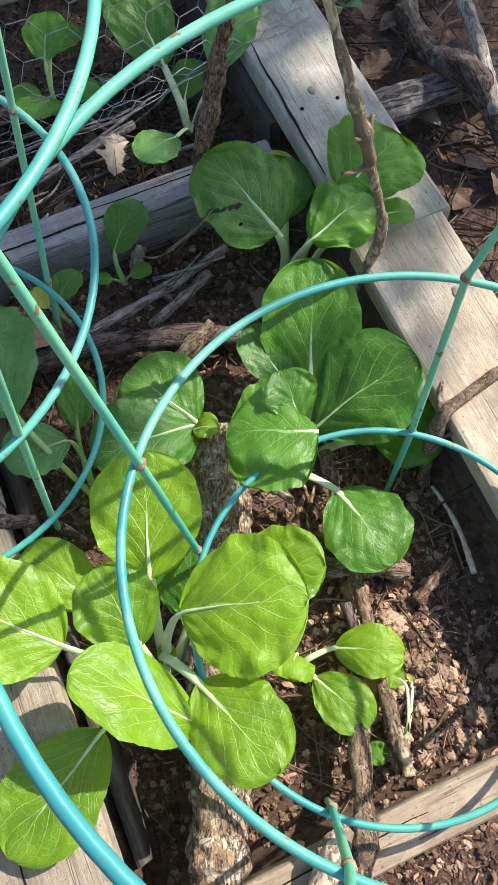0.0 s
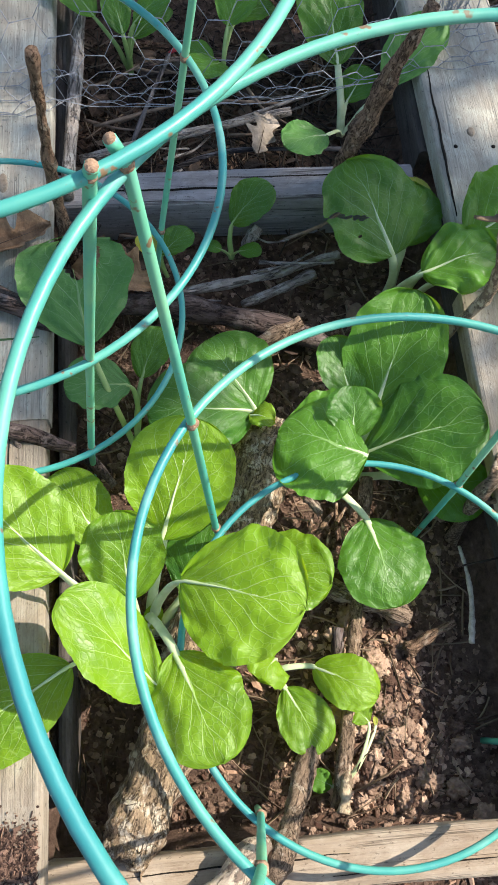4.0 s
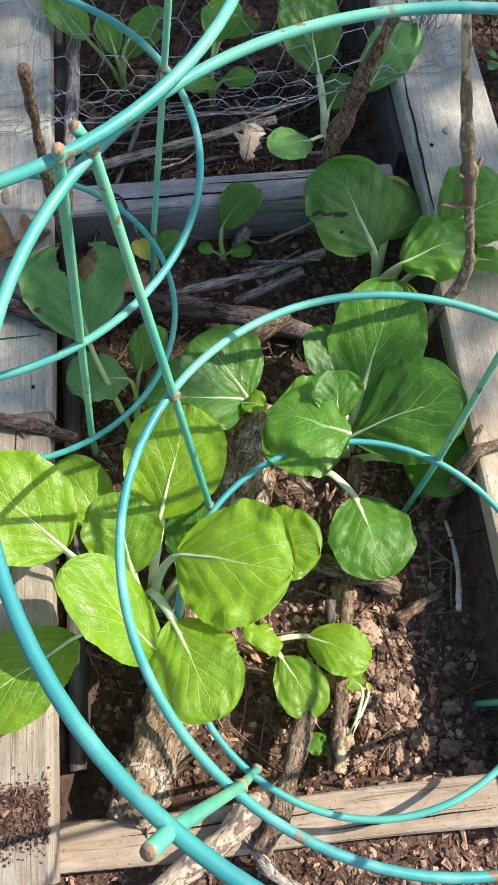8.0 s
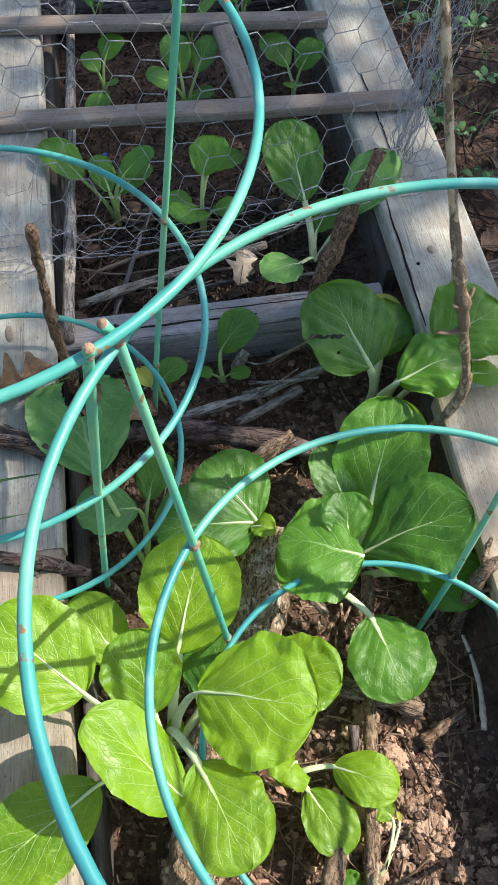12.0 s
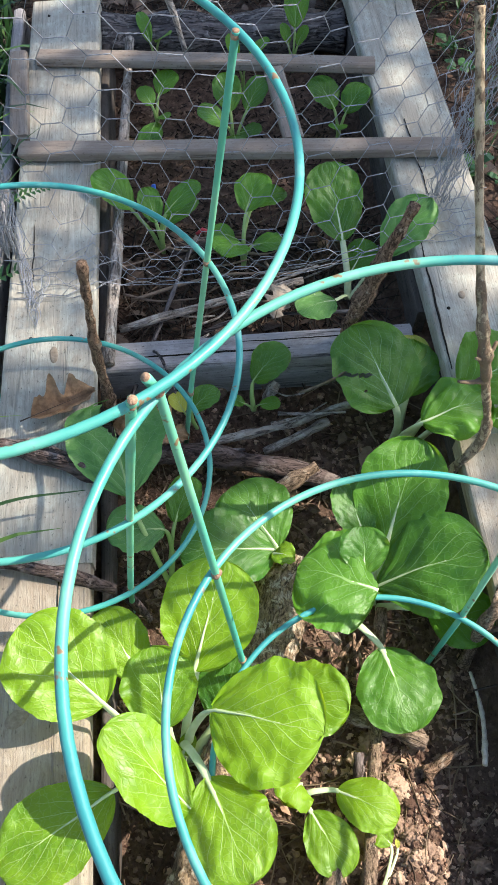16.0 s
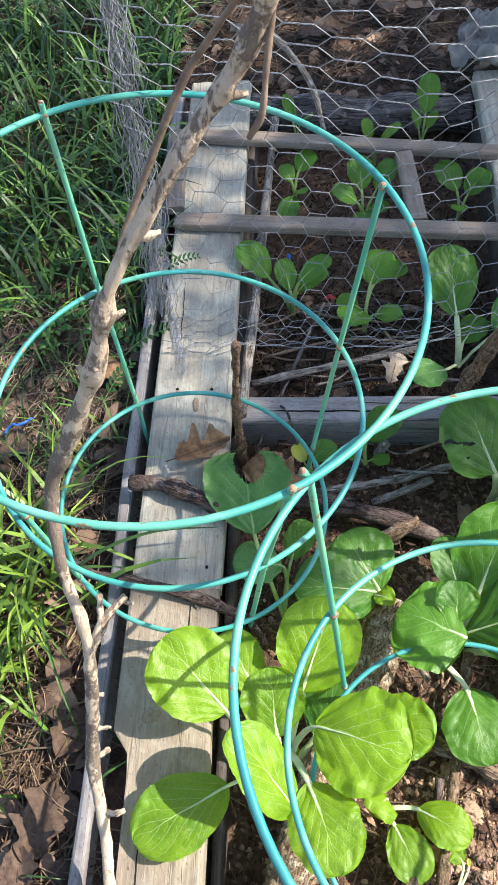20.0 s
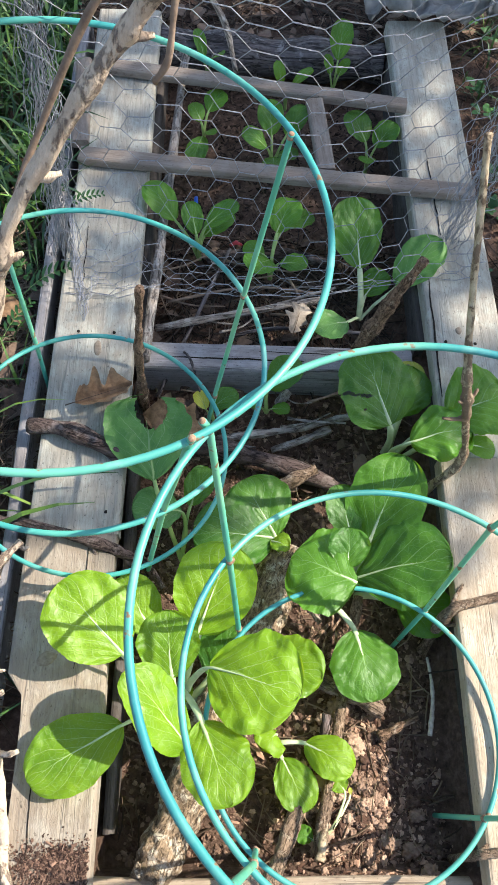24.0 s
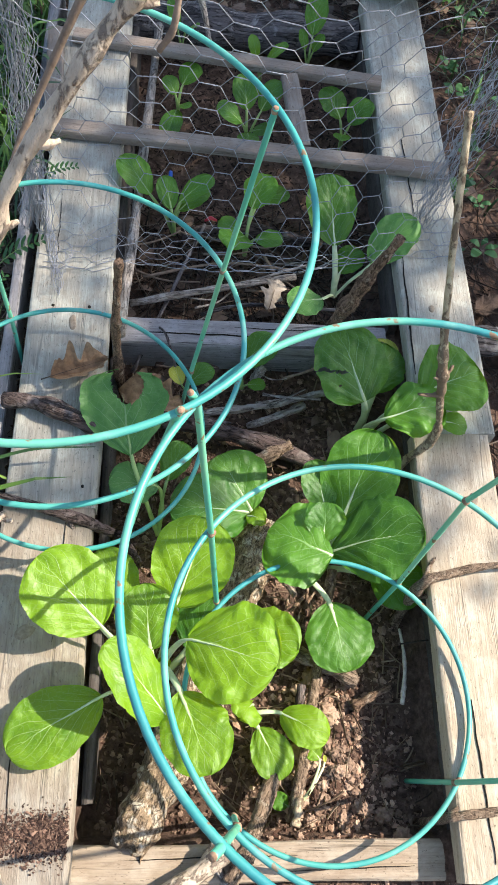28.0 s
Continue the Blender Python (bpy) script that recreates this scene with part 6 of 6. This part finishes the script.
bm = bmesh.new()
tube(bm, smooth_line([(-0.05, 2.46, 0.05), (0.15, 2.42, 0.055), (0.32, 2.41, 0.05), (0.62, 2.50, 0.05)], 6), 0.085, 18, 0.10, 0.6, 3.0, lump=6)
tagged(put("white_bag", mesh_of("white_bag", bm, WHITE)), "white plastic bag lying on the far ground", "bag")
bm = bmesh.new()
tube(bm, smooth_line([(-0.26, 2.40, 0.03), (-0.18, 2.395, 0.035), (-0.09, 2.41, 0.03)], 6), 0.035, 14, 0.12, 0.7, 2.0, lump=12)
tagged(put("yellow_bag", mesh_of("yellow_bag", bm, YELLOW)), "yellow plastic wrapper on the far ground", "wrapper")
bm = bmesh.new()
for pts3 in ([(-0.425, 0.730, 0.035), (-0.410, 0.745, 0.045), (-0.395, 0.735, 0.045), (-0.400, 0.720, 0.035), (-0.420, 0.720, 0.035)], [(-0.405, 0.740, 0.045), (-0.385, 0.750, 0.045), (-0.380, 0.765, 0.035)]):
    tube(bm, smooth_line(pts3, 5), 0.0028, 6)
tagged(put("plastic_tie", mesh_of("plastic_tie", bm, BLUE)), "small blue plastic tie in the litter", "tie")


# ---- the tree that shades the far end ----
def shade_tree():
    ob = thing("tree", 4.2, 4.6, 0.0, "leafy tree that shades the far half of the bed", "tree")
    bm = bmesh.new()
    centre = Vector((0.25, 1.60, 0.0)) + SUN_TO * 5.2
    base = Vector((4.2, 4.6, -0.05))
    tube(bm, smooth_line([base, base.lerp(centre, 0.4) + Vector((0.5, 0.5, -0.2)), centre + Vector((0.3, 0.4, -0.3)), centre + Vector((0, 0, 0.6))], 8), lambda t: 0.16 * (1 - 0.8 * t), 12, 0.15)
    rnd = random.Random(7)
    side = SUN_TO.cross(Vector((0, 0, 1))).normalized()
    high = side.cross(SUN_TO).normalized()
    spots, thin = [], []
    for k in range(23):
        a, d = rnd.uniform(0, 6.3), rnd.uniform(0.2, 1.0)
        q = centre + side * math.cos(a) * d * 1.1 + high * math.sin(a) * d * 0.8 + SUN_TO * rnd.uniform(-0.4, 0.4)
        spots.append(q)
        tube(bm, [centre + Vector((0.1, 0.1, -0.2)), centre.lerp(q, 0.5) + Vector((0, 0, 0.06)), q], lambda t: 0.03 * (1 - 0.8 * t), 6)
    for k in range(7):
        q = centre + side * rnd.uniform(0.66, 0.93) + high * rnd.uniform(-0.5, 0.42) + SUN_TO * rnd.uniform(-0.4, 0.4)
        thin.append(q)
        tube(bm, [centre + Vector((0.1, 0.1, -0.2)), centre.lerp(q, 0.5) + Vector((0, 0, 0.06)), q], lambda t: 0.02 * (1 - 0.8 * t), 6)
    for k in range(8):
        q = centre + side * rnd.uniform(-0.75, 0.45) + high * rnd.uniform(0.50, 1.0) + SUN_TO * rnd.uniform(-0.4, 0.4)
        spots.append(q)
        tube(bm, [centre + Vector((0.1, 0.1, -0.2)), centre.lerp(q, 0.5) + Vector((0, 0, 0.06)), q], lambda t: 0.03 * (1 - 0.8 * t), 6)
    low = []
    for k in range(3):
        q = centre + side * (0.92 + 0.10 * k) + high * rnd.uniform(0.21, 0.30) + SUN_TO * rnd.uniform(-0.4, 0.4)
        low.append(q)
        tube(bm, [centre + Vector((0.1, 0.1, -0.2)), centre.lerp(q, 0.5) + Vector((0, 0, 0.06)), q], lambda t: 0.02 * (1 - 0.8 * t), 6)
    for d, h in ((0.92, 0.01), (0.95, 0.08), (0.90, 0.10)):
        q = centre + side * d + high * h + SUN_TO * rnd.uniform(-0.4, 0.4)
        low.append(q)
        tube(bm, [centre + Vector((0.1, 0.1, -0.2)), centre.lerp(q, 0.5) + Vector((0, 0, 0.06)), q], lambda t: 0.02 * (1 - 0.8 * t), 6)
    dapple = []
    for k in range(5):
        q = centre + side * (1.03 + 0.055 * k + rnd.uniform(-0.02, 0.02)) + high * rnd.uniform(-0.14, -0.02) + SUN_TO * rnd.uniform(-0.4, 0.4)
        dapple.append(q)
        tube(bm, [centre + Vector((0.1, 0.1, -0.2)), centre.lerp(q, 0.5) + Vector((0, 0, 0.06)), q], lambda t: 0.02 * (1 - 0.8 * t), 6)
    part("trunk", bm, DARK_BARK, ob)
    verts, faces = [], []
    for n, q in enumerate(spots + thin + low + dapple):
        many, wide = (66, 0.20) if n < len(spots) else (48, 0.18) if n < len(spots + thin) else (50, 0.07) if n < len(spots + thin + low) else (7, 0.06)
        for _ in range(many):
            c = q + Vector((rnd.gauss(0, wide), rnd.gauss(0, wide * 0.8), rnd.gauss(0, wide * 0.8)))
            e = Euler((rnd.uniform(0, 6.3), rnd.uniform(0, 6.3), rnd.uniform(0, 6.3))).to_matrix()
            b = len(verts)
            s = rnd.uniform(0.03, 0.06)
            for x, y in ((-1, 0), (-0.3, 0.45), (0.5, 0.4), (1, 0), (0.5, -0.4), (-0.3, -0.45)):
                verts.append(tuple(c + e @ Vector((x * s, y * s, 0.1 * s * abs(x)))))
            faces.append(tuple(range(b, b + 6)))
    put("crown", raw_mesh("crown", verts, faces, CANOPY), ob)


shade_tree()


# ---- small things ----
bm = bmesh.new()
rows = []
for i, c in enumerate(smooth_line([(-0.27, 0.415, 0.06), (-0.19, 0.445, 0.135), (-0.10, 0.476, 0.150), (0.0, 0.488, 0.142)], 8)):
    w = 0.0032 * (1 - (i / 24) ** 3 * 0.8)
    rows.append([bm.verts.new(c + Vector((0.3 * w, -w, 0.001))), bm.verts.new(c), bm.verts.new(c + Vector((-0.3 * w, w, 0.001)))])
for a, b in zip(rows, rows[1:]):
    for k in range(2):
        bm.faces.new((a[k], b[k], b[k + 1], a[k + 1]))
tagged(put("grass_blade", mesh_of("grass_blade", bm, GRASS)), "single long green grass blade over the board", "grass")


def fern(base, tip, label):
    """A low pinnate weed leaf: a thin stem with pairs of leaflets."""
    base, tip = Vector(base), Vector(tip)
    d = (tip - base).normalized()
    w = Vector((-d.y, d.x, 0)).normalized()
    span = (tip - base).length
    ob = thing("weed", base.x, base.y, base.z, label, "weed", "pinnate weeds")
    line = [base.lerp(tip, k / 8) + Vector((0, 0, 0.12 * span * math.sin(math.pi * k / 8))) for k in range(9)]
    bm = bmesh.new()
    tube(bm, line, lambda t: 0.0009 * (1.2 - t), 6)
    part("stem", bm, STALK_GREEN, ob)
    for k in range(2, 9):
        for hand in (-1, 1):
            out = (w * hand + d * 0.6).normalized()
            size = span * 0.20 * math.sin(math.pi * (0.25 + 0.6 * k / 9))
            bm = bmesh.new()
            rows = []
            for i in range(6):
                u = i / 5
                h = size * 0.24 * math.sin(math.pi * min(0.95, max(0.06, u))) ** 0.7
                c = line[k] + out * size * u + Vector((0, 0, size * 0.2 * math.sin(2.4 * u)))
                rows.append([bm.verts.new(c - d * h + Vector((0, 0, h * 0.3))), bm.verts.new(c), bm.verts.new(c + d * h + Vector((0, 0, h * 0.3)))])
            for p, q in zip(rows, rows[1:]):
                for m in range(2):
                    bm.faces.new((p[m], q[m], q[m + 1], p[m + 1]))
            part("leaflet", bm, WEED, ob)


fern((-0.150, 1.060, 0.105), (-0.078, 1.076, 0.125), "small pinnate green weed reaching over the board")
fern((-0.225, 0.900, 0.035), (-0.129, 0.919, 0.100), "pinnate green weed beside the edge board")
fern((-0.250, 0.800, 0.03), (-0.195, 0.860, 0.070), "pinnate green weed beside the edge board")
RED = plain_material("red_plastic", (0.45, 0.03, 0.04), (0.62, 0.06, 0.07), 30, 0.5, 0.1, 0.4)
bm = bmesh.new()
tube(bm, [Vector((0.165, 1.06, 0.012)), Vector((0.178, 1.065, 0.016)), Vector((0.19, 1.062, 0.012))], lambda t: 0.006 * (1 - abs(t - 0.5)), 8, 0.3, 0.4)
tagged(put("red_scrap", mesh_of("red_scrap", bm, RED)), "small red scrap under the wire", "scrap")
bm = bmesh.new()
tube(bm, [Vector((0.094, 1.12, -0.01)), Vector((0.095, 1.135, 0.03)), Vector((0.096, 1.14, 0.06))], 0.004, 8, 0.1)
tagged(put("blue_tag", mesh_of("blue_tag", bm, BLUE)), "small blue plastic tag in the soil", "tag")
